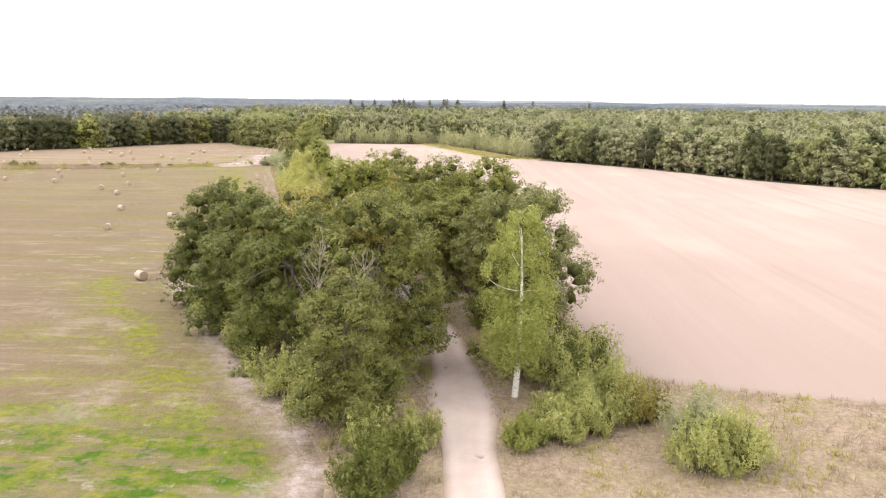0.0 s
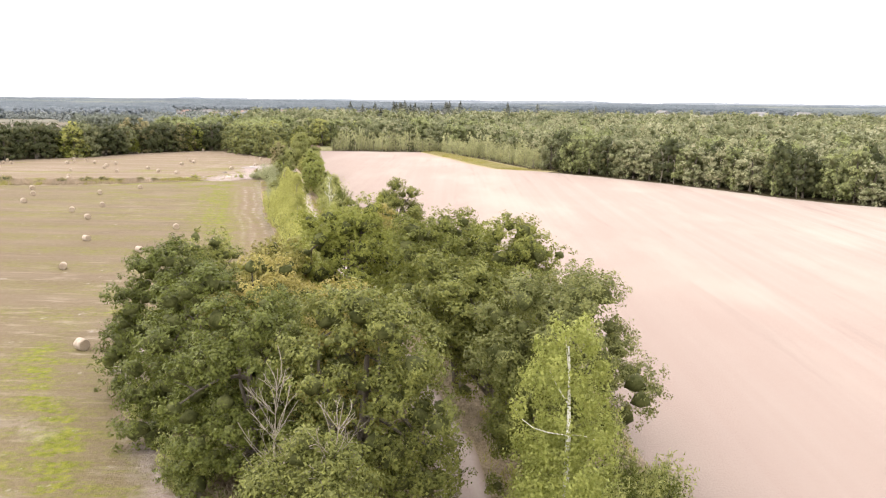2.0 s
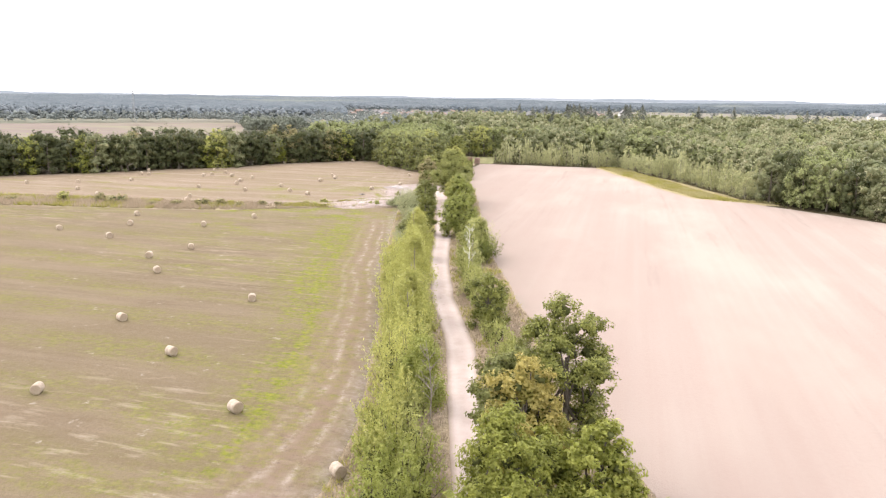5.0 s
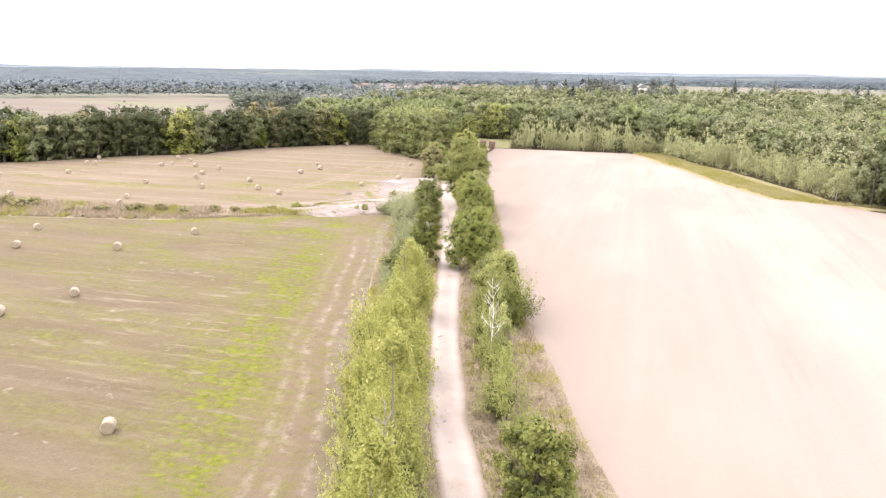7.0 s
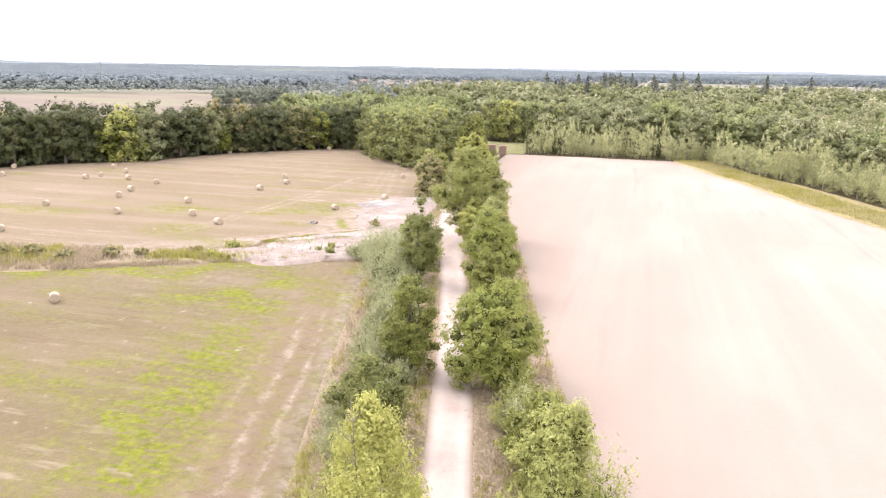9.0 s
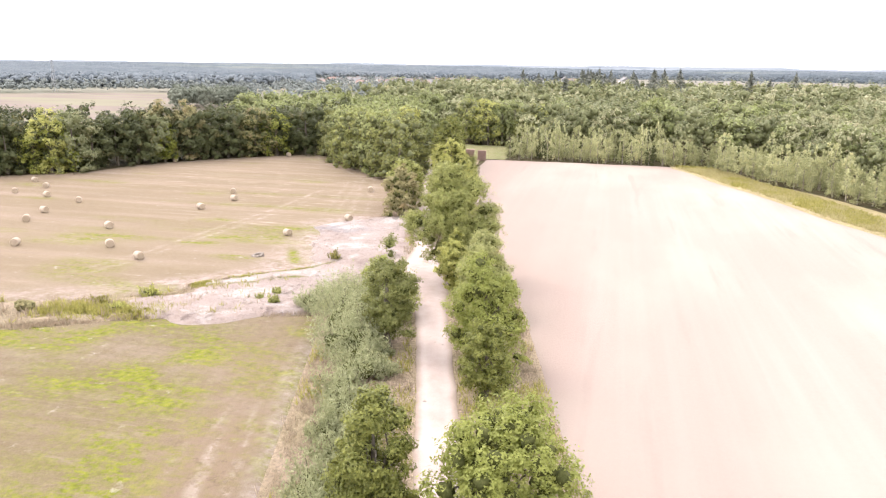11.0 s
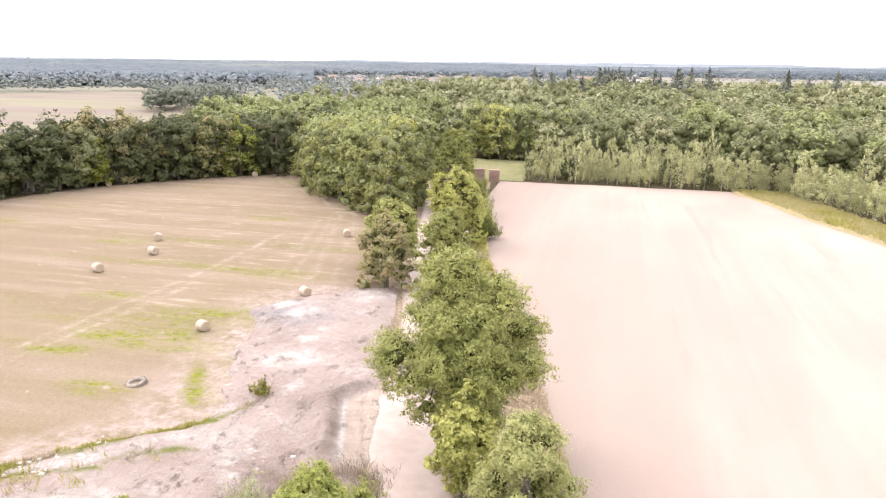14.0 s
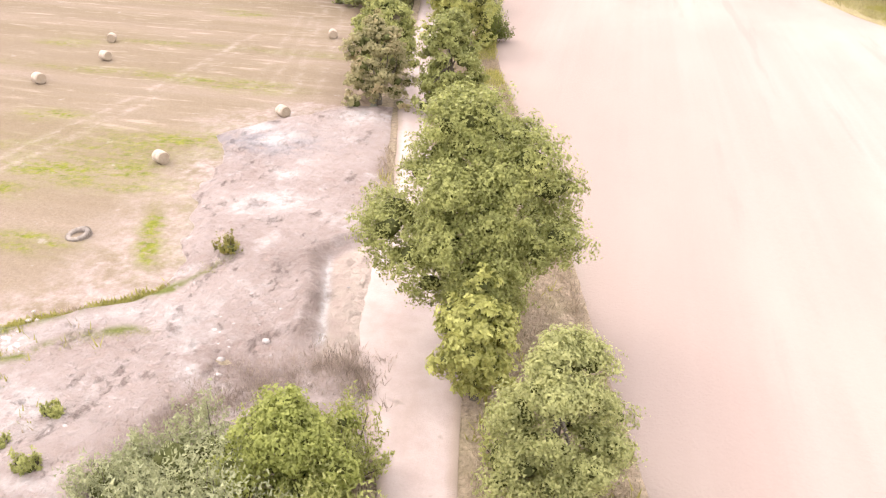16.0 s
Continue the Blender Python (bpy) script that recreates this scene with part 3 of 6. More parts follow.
track *= np.clip((d - 0.4) / 1.2, 0, 1)
bare = np.maximum(bare, 0.6 * np.clip(1.3 - d / (0.8 + n1), 0, 1))
wob = 1.6 * n2 + 0.9 * (n1 - 0.5)
rut = (np.exp(-((d - 1.3 - wob) / 0.26) ** 2) + np.exp(-((d - 3.2 - wob) / 0.3) ** 2) + 0.5 * np.exp(-((d - 4.6 - 2.6 * n2) / 0.25) ** 2)) * (Y > 84)
rut *= 1 - 0.8 * np.clip((Y - 184) / 6, 0, 1)
track *= 1 - 0.4 * np.clip((Y - 184) / 6, 0, 1)
last = np.clip((Y - 184) / 6, 0, 1)
green = green * (1 - 0.6 * last) + 1.3 * last * np.clip((vnoise(X * 0.7, Y, 3.5, 28) - 0.40) * 4, 0, 1) * np.clip((n1 - 0.2) * 3, 0, 1)
bare = np.maximum(bare, 0.14 * last * (0.5 + 0.8 * vnoise(X * 0.5, Y, 5, 20)) * (1 - np.clip(1.5 * green, 0, 1)))
straw = np.clip((vnoise(X, Y, 30, 16) - 0.25) * 2, 0, 1) * (0.15 + 0.85 * (Y < 188))
Z = -0.1 + (0.12 + 0.10 * vnoise(X, Y, 5, 17)) * np.clip(np.minimum(d, south_y(X) - Y) / 0.9, 0, 1)
sheet("meadow_near", X, Y, Z, MEADOW, {"green": green, "lush": lush, "bare": bare, "track": track, "rut": rut, "straw": straw},
      "mown hay meadow, straw-coloured with fresh green streaks", "meadow")

# far meadow, north of the ditch
rim = smooth_line([(-51.5, 205), (-52.5, 225), (-57.8, 253), (-66, 282), (-74, 294), (-88, 308), (-94, 320)])
X, Y = fit_grid(-258.0, rim, north_y, lambda x: np.interp(x, *np.array(sorted(WOOD_WEST[:10])).T) + 1.5, 260, 190, 1.9)
n1, n2 = vnoise(X, Y, 7, 21), vnoise(X, Y, 18, 22)
green = 0.8 * np.exp(-((Y - 232 - 0.45 * (X + 80)) / 3.0) ** 2) * np.clip((vnoise(X * 0.4, Y, 4, 23) - 0.35) * 2.5, 0, 1) * (X > -105)
along = np.clip((Y - 221.5) / 7.5, 0, 1)
green = np.maximum(green, 1.2 * np.exp(-((X + 60.4 + 3.8 * along) / 0.7) ** 2 - ((Y - 225.5) / 3.6) ** 4))
for gx, gy, gr in ((-70.5, 235.7, 2.2), (-68.6, 233.0, 1.6), (-80.8, 240.6, 1.5), (-68.4, 222.8, 1.3), (-73.5, 231.8, 2.0), (-76.0, 228.0, 1.6)):
    green = np.maximum(green, 0.9 * np.exp(-((X - gx) / gr / 1.7) ** 2 - ((Y - gy) / gr / 0.7) ** 2) * (0.4 + n1))
green = np.maximum(green, 0.5 * np.clip((vnoise(X * 0.3, Y, 3.5, 24) - 0.68) * 4, 0, 1))
track = np.clip(1 - (rim(Y) - X) / 6, 0, 1) * 0.7 * np.clip((296 - Y) / 12, 0, 1)
rut = np.exp(-((rim(Y) - X - 5) / 0.5) ** 2) * (Y > 250) + np.exp(-((rim(Y) - X - 7.5) / 0.5) ** 2) * (Y > 250)
for lane, amp in (([(-80.7, 211.9), (-79.8, 216.4), (-78.4, 222.7), (-77.9, 231.8), (-76.2, 244.3), (-75.7, 256.6), (-75.5, 271.1)], 1.5), ([(-67.4, 249.2), (-70.2, 262.6), (-73.4, 274.6), (-75.8, 282.9)], 0.9)):
    line = smooth_line(lane)
    ends = np.clip((Y - lane[0][1]) / 4, 0, 1) * np.clip((lane[-1][1] - Y) / 6, 0, 1)
    for off in (-0.85, 0.85):
        rut = np.maximum(rut, amp * ends * np.exp(-((X - line(Y) - off - 0.4 * (n1 - 0.5)) / 0.42) ** 2))
straw = np.clip((vnoise(X, Y, 25, 25) - 0.3) * 2, 0, 1)
Z = -0.1 + (0.12 + 0.10 * vnoise(X, Y, 5, 26)) * np.clip(np.minimum(rim(Y) - X, Y - north_y(X)) / 0.9, 0, 1)
lo_far = np.interp(Y, [196, 204, 207, 211, 216, 219.5, 228, 238, 243, 247, 250], [-96, -84, -78, -71, -64.8, -60.4, -61.4, -65.2, -65.4, -61.7, -59.2])
bare = np.where(X < -74, 0.5, 0.85) * (1 - np.clip(1.3 * green, 0, 1)) * np.clip(1.2 - (lo_far - X) / (2.5 + 3.5 * n1), 0, 1) * (Y < 249)
sheet("meadow_far", X, Y, Z, MEADOW_PALE, {"bare": bare, "green": green, "track": track, "rut": rut * 0.5, "straw": straw},
      "mown hay meadow up to the edge of the wood", "meadow")

# rank strip along the ditch
X, Y = fit_grid(-258.0, lambda y: 0 * y - 50.5, lambda x: south_y(x) - 0.4, lambda x: north_y(x) + 0.4, 260, 16)
mid = (Y - south_y(X)) / np.maximum(north_y(X) - south_y(X), 1)
Z = -0.06 + (0.08 + 0.35 * vnoise(X, Y, 2.0, 31) - 0.5 * np.exp(-((mid - 0.45) / 0.12) ** 2)) * np.clip(np.minimum(mid, 1 - mid) * 8, 0, 1)
Z = np.maximum(Z, -0.085)
sheet("ditch", X, Y, Z, RANK_DRY, label="shallow ditch with rank dry grass and weeds", category="ditch")

# bare sand beside the road
v = np.linspace(200.5, 250, 210)
lo = np.interp(v, [200.5, 202, 204, 206, 207.3, 209.4, 211.5, 214.2, 216.5, 219.5, 221.5, 226, 231, 235.7, 240, 242.3, 246.3, 250], [-63, -65.5, -69.5, -70.6, -69, -67.3, -66.9, -65.6, -64, -60.2, -59.6, -60.5, -62.6, -63.6, -66.6, -64.9, -61.9, -59.2])
hi = np.interp(v, [200.5, 202, 203.5, 205.6, 207, 208.5, 214, 222, 230, 240, 250], [-62, -59.8, -57.5, -54.8, -51.8, -50.3, -47.6, -47.8, -50.0, -52.7, -56.4])
lo = lo + 1.4 * (vnoise(v, 0 * v, 2.6, 41) - 0.5) + 0.9 * (vnoise(v, 0 * v, 0.9, 45) - 0.5)
hi = np.where(v > 211, np.minimum(road_x(v) - 1.25, np.maximum(hi, road_x(v) - 1.9)), hi) + 0.3 * (vnoise(v, 0 * v + 9, 1.6, 42) - 0.5)
f = np.linspace(0, 1, 110)[None]
SX, SY = lo[:, None] + (hi - lo)[:, None] * f, np.repeat(v[:, None], 110, 1)
south = np.clip(1 - (SY - 200.5) / 6, 0, 1)
rimf = np.minimum(np.minimum(f, 1 - f) * (hi - lo)[:, None], np.minimum(SY - 200.5, 250 - SY))
SZ = 0.02 + np.clip(rimf / 1.5, 0, 1) * (0.14 + 0.13 * vnoise(SX, SY, 1.7, 43) + 0.2 * vnoise(SX, SY, 4, 44))
SZ = SZ + np.clip(rimf / 1.0, 0, 1) * 0.09 * (vnoise(SX, SY, 0.55, 38) - 0.5)
SY = SY + south * (2.2 * (vnoise(SX, 0 * SX, 3.2, 48) - 0.3) + 1.4 * (vnoise(SX, 0 * SX, 1.1, 49) - 0.5))
SZ = SZ - 0.16 * np.clip(1 - rimf / (0.7 + 0.8 * vnoise(SX, SY, 1.2, 50)), 0, 1) * np.clip((road_x(SY) - 3.0 - SX) / 1.0, 0, 1)
# washed-out channel with a low bank beside the road
channel = np.interp(SY, [218.4, 221.7, 225.2, 227.8], [-49.3, -50.25, -51.5, -50.2]) + 0.25 * (vnoise(SX, SY, 1.1, 39) - 0.5)
runs = np.clip((SY - 217.2) / 1.2, 0, 1) * np.clip((228.2 - SY) / 1.0, 0, 1)
packed = np.clip((SX - channel - 0.1) / 0.35, 0, 1) * np.clip((SY - 215.5) / 2.0, 0, 1) * np.clip((231 - SY) / 2.5, 0, 1)
SZ = SZ * (1 - 0.55 * packed) + runs * (0.34 * np.exp(-((SX - channel + 0.95) / 0.6) ** 2) - 0.16 * np.exp(-((SX - channel - 0.05) / 0.3) ** 2))
ash = np.exp(-((SX + 62) / 4.5) ** 2 - ((SY - 239.5) / 2.6) ** 2)
mix1, mix2 = vnoise(SX, SY, 1.3, 46), vnoise(SX, SY, 3.0, 47)


def band(pts, wide):
    """Closeness to a line given in plan, as a function of x."""
    px, py = np.array(sorted(pts), float).T
    return np.exp(-((SY - np.interp(SX, px, py) + 0.8 * (mix2 - 0.5)) / wide) ** 2) * (SX < px[-1] + 0.3)


LINE_UP = [(-67.0, 211.6), (-64.7, 214.2), (-61.8, 216.8), (-59.2, 218.9), (-57.6, 220.6), (-56.6, 223.4)]
LINE_LOW = [(-70.2, 206.1), (-67.9, 207.4), (-66.6, 209.4), (-65.8, 211.6), (-62.2, 213.2), (-60.3, 214.9), (-58.8, 215.9), (-56.8, 216.8)]
LINE_STONES = [(-66.0, 212.2), (-63.8, 213.7), (-61, 215.9), (-58.2, 217.8), (-55, 219.2)]
weed = band(LINE_UP, 0.6) * (0.55 + mix1)
weed = np.maximum(weed, band(LINE_LOW, 0.42) * (0.45 + mix1))
chalk = band(LINE_STONES, 0.9) * 0.42
for gx, gy, gr in ((-57.0, 230.6, 1.6), (-61.3, 240.4, 1.9), (-56.8, 246.0, 1.5), (-58.0, 234.5, 0.9), (-63.5, 241.6, 1.0), (-60.5, 209.5, 1.6), (-58.6, 210.8, 1.2)):
    chalk = np.maximum(chalk, np.exp(-((SX - gx) ** 2 + (SY - gy) ** 2) / gr ** 2) * (0.4 + mix1))
chalk = np.maximum(chalk, 1.1 * np.exp(-((SX - channel - 0.1) / 0.28) ** 2) * np.clip((SY - 217.6) / 0.8, 0, 1) * np.clip((225.6 - SY) / 0.8, 0, 1))
# darker tone along the channel's bank and in three patches
dark_sand = 1.2 * runs * np.exp(-((SX - channel + 0.75) / 0.55) ** 2)
dark_sand = np.maximum(dark_sand, 0.6 * np.exp(-((SX + 52.6) / 1.6) ** 2 - ((SY - 224.6) / 2.2) ** 2))
dark_sand = np.maximum(dark_sand, np.exp(-((SX + 50.5) / 3.2) ** 2 - ((SY - 214.4 + 0.55 * (SX + 50)) / 0.9) ** 2))
dark_sand = np.maximum(dark_sand, np.exp(-((SX + 53.5) / 1.2) ** 2 - ((SY - 210.5) / 2.0) ** 2))
sheet("sand_patch", SX, SY, SZ, SAND, {"ash": ash * 0.9, "weed": weed, "chalk": chalk, "dark_sand": dark_sand * 0.5, "packed": packed}, "patch of bare pale sand and ash beside the road", "sand")

# tilled field
v = np.linspace(-80, 321, 250)
u = np.linspace(0, 1, 100)
lo, hi = right_x(v), east_x(v) - 0.5
hi = np.maximum(hi, lo + 1)
X = lo[:, None] + (hi - lo)[:, None] * u[None]
Y = np.repeat(v[:, None], 100, 1)
Z = -0.1 + (0.12 + 0.08 * vnoise(X, Y, 4, 51)) * np.clip(np.minimum(X - lo[:, None], hi[:, None] - X) / 0.9, 0, 1)
rimv = np.maximum(np.clip(1 - (X - lo[:, None]) / 1.6, 0, 1), 0.5 * np.clip(1 - (X - lo[:, None]) / 6, 0, 1)) + np.clip(1 - (hi[:, None] - X) / 3, 0, 1)
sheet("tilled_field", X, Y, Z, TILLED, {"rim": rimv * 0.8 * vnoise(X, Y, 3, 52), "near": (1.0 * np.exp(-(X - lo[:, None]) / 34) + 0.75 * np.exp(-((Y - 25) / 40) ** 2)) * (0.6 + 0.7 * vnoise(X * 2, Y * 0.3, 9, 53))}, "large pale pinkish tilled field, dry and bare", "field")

# strip of rank grass between tilled field and the eastern wood, forest floors
v = np.linspace(238, 325, 80)
w = np.interp(v, [238, 243, 248, 256, 270, 290, 305, 325], [1, 5, 9, 10.5, 10, 9, 6, 3])
X = east_x(np.minimum(v, 319))[:, None] - 1.2 + (w + 3)[:, None] * np.linspace(0, 1, 14)[None]
Y = np.repeat(v[:, None], 14, 1)
sheet("grass_strip", X, Y, 0.02 + 0.3 * vnoise(X, Y, 1.6, 61) * np.sin(np.pi * np.linspace(0, 1, 14)[None] ** 0.6), RANK, label="strip of yellowing rank grass along the wood", category="grass strip")
X, Y = np.meshgrid(np.linspace(-74, -52, 30), np.linspace(321, 352, 40))
sheet("clearing", X, Y, 0.04 + 0.2 * vnoise(X, Y, 2, 64), CLEARING, label="small grassy clearing at the wood's edge", category="clearing")
v = np.linspace(-80, 560, 120)
X = np.where(v < 320, east_x(np.clip(v, -80, 319)) - 0.6, -110.0)[:, None] + np.linspace(0, 1, 40)[None] ** 1.5 * 420
Y = np.repeat(v[:, None], 40, 1)
sheet("forest_floor_east", X, Y, -0.06 + 0.06 * vnoise(X, Y, 4, 62), FOREST_FLOOR, label="dark leaf-strewn woodland floor", category="forest floor")
X, Y = fit_grid(-320.0, lambda y: 0 * y - 56, lambda x: np.interp(x, *np.array(sorted(WOOD_WEST)).T), lambda x: np.interp(x, *np.array(sorted(WOOD_WEST)).T) + 60, 90, 20)
sheet("forest_floor_west", X, Y, -0.03 + 0.06 * vnoise(X, Y, 4, 63), FOREST_FLOOR, label="dark leaf-strewn woodland floor", category="forest floor")

# ---------------------------------------------------------------- trees


def unit(a):
    return a / np.maximum(np.linalg.norm(a, axis=-1, keepdims=True), 1e-6)


def leaf_blades(c, nrm, size, aspect, r, along=None):
    """Pointed leaf sprigs at c, facing nrm."""
    k = len(c)
    t = along if along is not None else r.normal(size=(k, 3))
    t = unit(t - nrm * (t * nrm).sum(1, keepdims=True))
    b = np.cross(nrm, t)
    s = np.asarray(size).reshape(-1, 1)
    a = np.asarray(aspect).reshape(-1, 1)
    back = c - t * s * 0.7 - nrm * s * 0.25
    return np.stack([c + t * s, back + b * s * a, back - b * s * a], 1).reshape(-1, 3)


def leaf_mesh(name, co):
    return raw_mesh(name, co, None, np.arange(len(co)).reshape(-1, 3))


def lump(sub):
    bm = bmesh.new()
    bmesh.ops.create_icosphere(bm, subdivisions=sub, radius=1.0)
    co = np.array([v.co[:] for v in bm.verts])
    tri = np.array([[v.index for v in f.verts] for f in bm.faces])
    bm.free()
    return co, tri


LUMP = lump(1)


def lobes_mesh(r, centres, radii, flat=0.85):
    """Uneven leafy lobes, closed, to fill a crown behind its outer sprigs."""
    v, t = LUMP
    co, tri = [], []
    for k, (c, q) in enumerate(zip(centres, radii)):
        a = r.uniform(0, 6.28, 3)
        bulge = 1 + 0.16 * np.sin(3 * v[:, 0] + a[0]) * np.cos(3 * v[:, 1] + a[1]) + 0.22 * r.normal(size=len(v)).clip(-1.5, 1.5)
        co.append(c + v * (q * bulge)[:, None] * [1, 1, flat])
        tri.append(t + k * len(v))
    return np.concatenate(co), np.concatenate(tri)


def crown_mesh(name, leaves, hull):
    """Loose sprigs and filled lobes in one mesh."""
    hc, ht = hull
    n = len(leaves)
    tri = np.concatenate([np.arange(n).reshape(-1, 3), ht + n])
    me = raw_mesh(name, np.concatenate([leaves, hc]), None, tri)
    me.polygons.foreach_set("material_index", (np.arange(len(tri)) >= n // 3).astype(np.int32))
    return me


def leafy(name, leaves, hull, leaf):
    """A crown mesh of leaves around inner lobes with shade in their colour."""
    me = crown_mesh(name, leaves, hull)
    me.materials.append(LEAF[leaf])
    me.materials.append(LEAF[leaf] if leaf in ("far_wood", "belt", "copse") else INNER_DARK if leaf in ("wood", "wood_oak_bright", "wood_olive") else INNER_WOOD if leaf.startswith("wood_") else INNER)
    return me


class Wood:
    """Tapered tubes for trunks and limbs, gathered into one mesh."""

    def __init__(self):
        self.co, self.q, self.n = [], [], 0

    def tube(self, pts, radii, sides=7):
        pts = np.asarray(pts, float)
        k = len(pts)
        d = unit(np.gradient(pts, axis=0))
        ref = np.where(np.abs(d[:, 2:3]) > 0.9, [[1.0, 0, 0]], [[0, 0, 1.0]])
        e1 = unit(np.cross(d, ref))
        e2 = np.cross(d, e1)
        a = np.linspace(0, 2 * np.pi, sides, endpoint=False)
        ring = pts[:, None] + np.asarray(radii, float).reshape(-1, 1, 1) * (np.cos(a)[None, :, None] * e1[:, None] + np.sin(a)[None, :, None] * e2[:, None])
        self.co.append(ring.reshape(-1, 3))
        i = self.n + np.arange(k * sides).reshape(k, sides)
        j = np.roll(i, -1, 1)
        self.q.append(np.stack([i[:-1], j[:-1], j[1:], i[1:]], -1).reshape(-1, 4))
        self.n += k * sides

    def limb(self, a, b, ra, rb, r, bend=0.12, steps=5, sides=6):
        a, b = np.asarray(a, float), np.asarray(b, float)
        t = np.linspace(0, 1, steps)[:, None]
        p = a + (b - a) * t
        ln = np.linalg.norm(b - a)
        p += np.sin(np.pi * t) * r.normal(size=3) * bend * ln
        self.tube(p, np.linspace(ra, rb, steps), sides)
        return p

    def mesh(self, name):
        me = raw_mesh(name, np.concatenate(self.co), np.concatenate(self.q))
        me.shade_smooth()
        return me


def broad_crown(r, h, rad, base, n_lobes, n_leaves, size, top=0.0, skirt=0.0, lobe=(0.19, 0.32), out=(0.45, 0.86), loose=1.0):
    """Leaf sprigs of a lobed crown, gathered in clumps on its lobes, and the lobes' centres."""
    i = np.arange(n_lobes) + 0.5
    z = 1 - 2 * i / n_lobes
    ph = i * 2.39996 + r.uniform(0, 6.28)
    d = np.stack([np.sqrt(1 - z * z) * np.cos(ph), np.sqrt(1 - z * z) * np.sin(ph), z], 1)
    d = unit(d + r.normal(size=d.shape) * 0.22)
    hz, cz = (h - base) / 2, (h + base) / 2
    reach = r.uniform(*out, n_lobes)
    reach = np.where(d[:, 2] > 0.6, np.minimum(reach, 0.84), reach)[:, None]
    width = rad * (1 - top * np.clip(d[:, 2:3], 0, 1))
    lr = rad * r.uniform(*lobe, n_lobes)
    lc = d * np.concatenate([width, width, np.full_like(width, hz)], 1) * reach + [0, 0, cz]
    lc[:, 2] = np.minimum(lc[:, 2], h - lr * 0.8)
    if skirt:
        k = int(n_lobes * skirt)
        a = r.uniform(0, 6.28, k)
        q = rad * r.uniform(0.55, 0.95, k)
        lc = np.concatenate([lc, np.stack([q * np.cos(a), q * np.sin(a), r.uniform(0.4, 0.42 * h, k)], 1)])
        d = np.concatenate([d, np.stack([np.cos(a), np.sin(a), 0 * a], 1)])
        lr = np.concatenate([lr, rad * r.uniform(0.2, 0.32, k)])
    w = lr ** 2
    n_clumps = max(len(lc), n_leaves // (22 if size < 0.14 else 6))
    own = r.choice(len(lc), n_clumps, p=w / w.sum())
    e = unit(r.normal(size=(n_clumps, 3)) + d[own] * 0.8 + [0, 0, 0.3])
    far_out = np.where(r.random(n_clumps) < 0.14, r.uniform(1.05, 1.45, n_clumps), r.uniform(0.55, 1.10, n_clumps))
    cc = lc[own] + e * (lr[own] * far_out)[:, None] * [1, 1, 0.9]
    cr = np.minimum(max(size, 0.14) * r.uniform(1.7, 3.7, n_clumps), lr[own] * 0.8)
    pick = r.integers(0, n_clumps, n_leaves)
    f = unit(r.normal(size=(n_leaves, 3)) + e[pick] * 0.5)
    c = cc[pick] + f * (cr[pick] * np.sqrt(r.random(n_leaves)))[:, None] * [1, 1, 0.75]
    nrm = unit(f * 0.7 * loose + e[pick] * (1.5 - loose) + r.normal(size=f.shape) * 0.55 * loose + [0, 0, 0.35])
    return leaf_blades(c, nrm, size * r.uniform(0.6, 1.3, n_leaves), r.uniform(0.5, 0.8, n_leaves), r), lc, lr


def broad_tree(name, x, y, h, rad, leaf, label, n_leaves=9000, size=0.2, base=None, n_lobes=34, seed=1, bark=None, group="", category="tree", top=0.15, lean=(0, 0), skirt=0.0, limbs=14, twigs=2, lobe=(0.19, 0.32), out=(0.45, 0.86), loose=0.75, core=0.48):
    r = np.random.default_rng(seed)
    base = 0.22 * h if base is None else base
    co, lc, lr = broad_crown(r, h, rad, base, n_lobes, n_leaves, size, top, skirt, lobe, out, loose)
    co[:, 0] += lean[0] * co[:, 2] / h
    co[:, 1] += lean[1] * co[:, 2] / h
    w = Wood()
    tr = 0.022 * h + 0.03
    stem = w.limb((0, 0, -0.2), (lean[0] * 0.6, lean[1] * 0.6, h * 0.68), tr * 1.25, tr * 0.35, r, 0.03, 7, 8)
    for k in r.choice(len(lc), min(limbs, len(lc)), replace=False):
        s = stem[r.integers(2, 6)]
        tip = lc[k] + [lean[0] * lc[k][2] / h, lean[1] * lc[k][2] / h, 0]
        br = w.limb(s, tip, tr * 0.42, tr * 0.1, r, 0.1)
        for _ in range(twigs):
            w.limb(br[3], br[3] + r.normal(size=3) * rad * 0.13 + [0, 0, 0.2], tr * 0.16, 0.015, r, 0.1, 4, 5)
    t = thing(name, pose(x, y, 0, 0, 0, 0), label, category, group)
    part("trunk", w.mesh("trunk"), bark or BARK, t)
    lc = lc + np.stack([lean[0] * lc[:, 2] / h, lean[1] * lc[:, 2] / h, 0 * lc[:, 2]], 1)
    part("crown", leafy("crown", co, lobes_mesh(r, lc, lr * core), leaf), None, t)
    return t


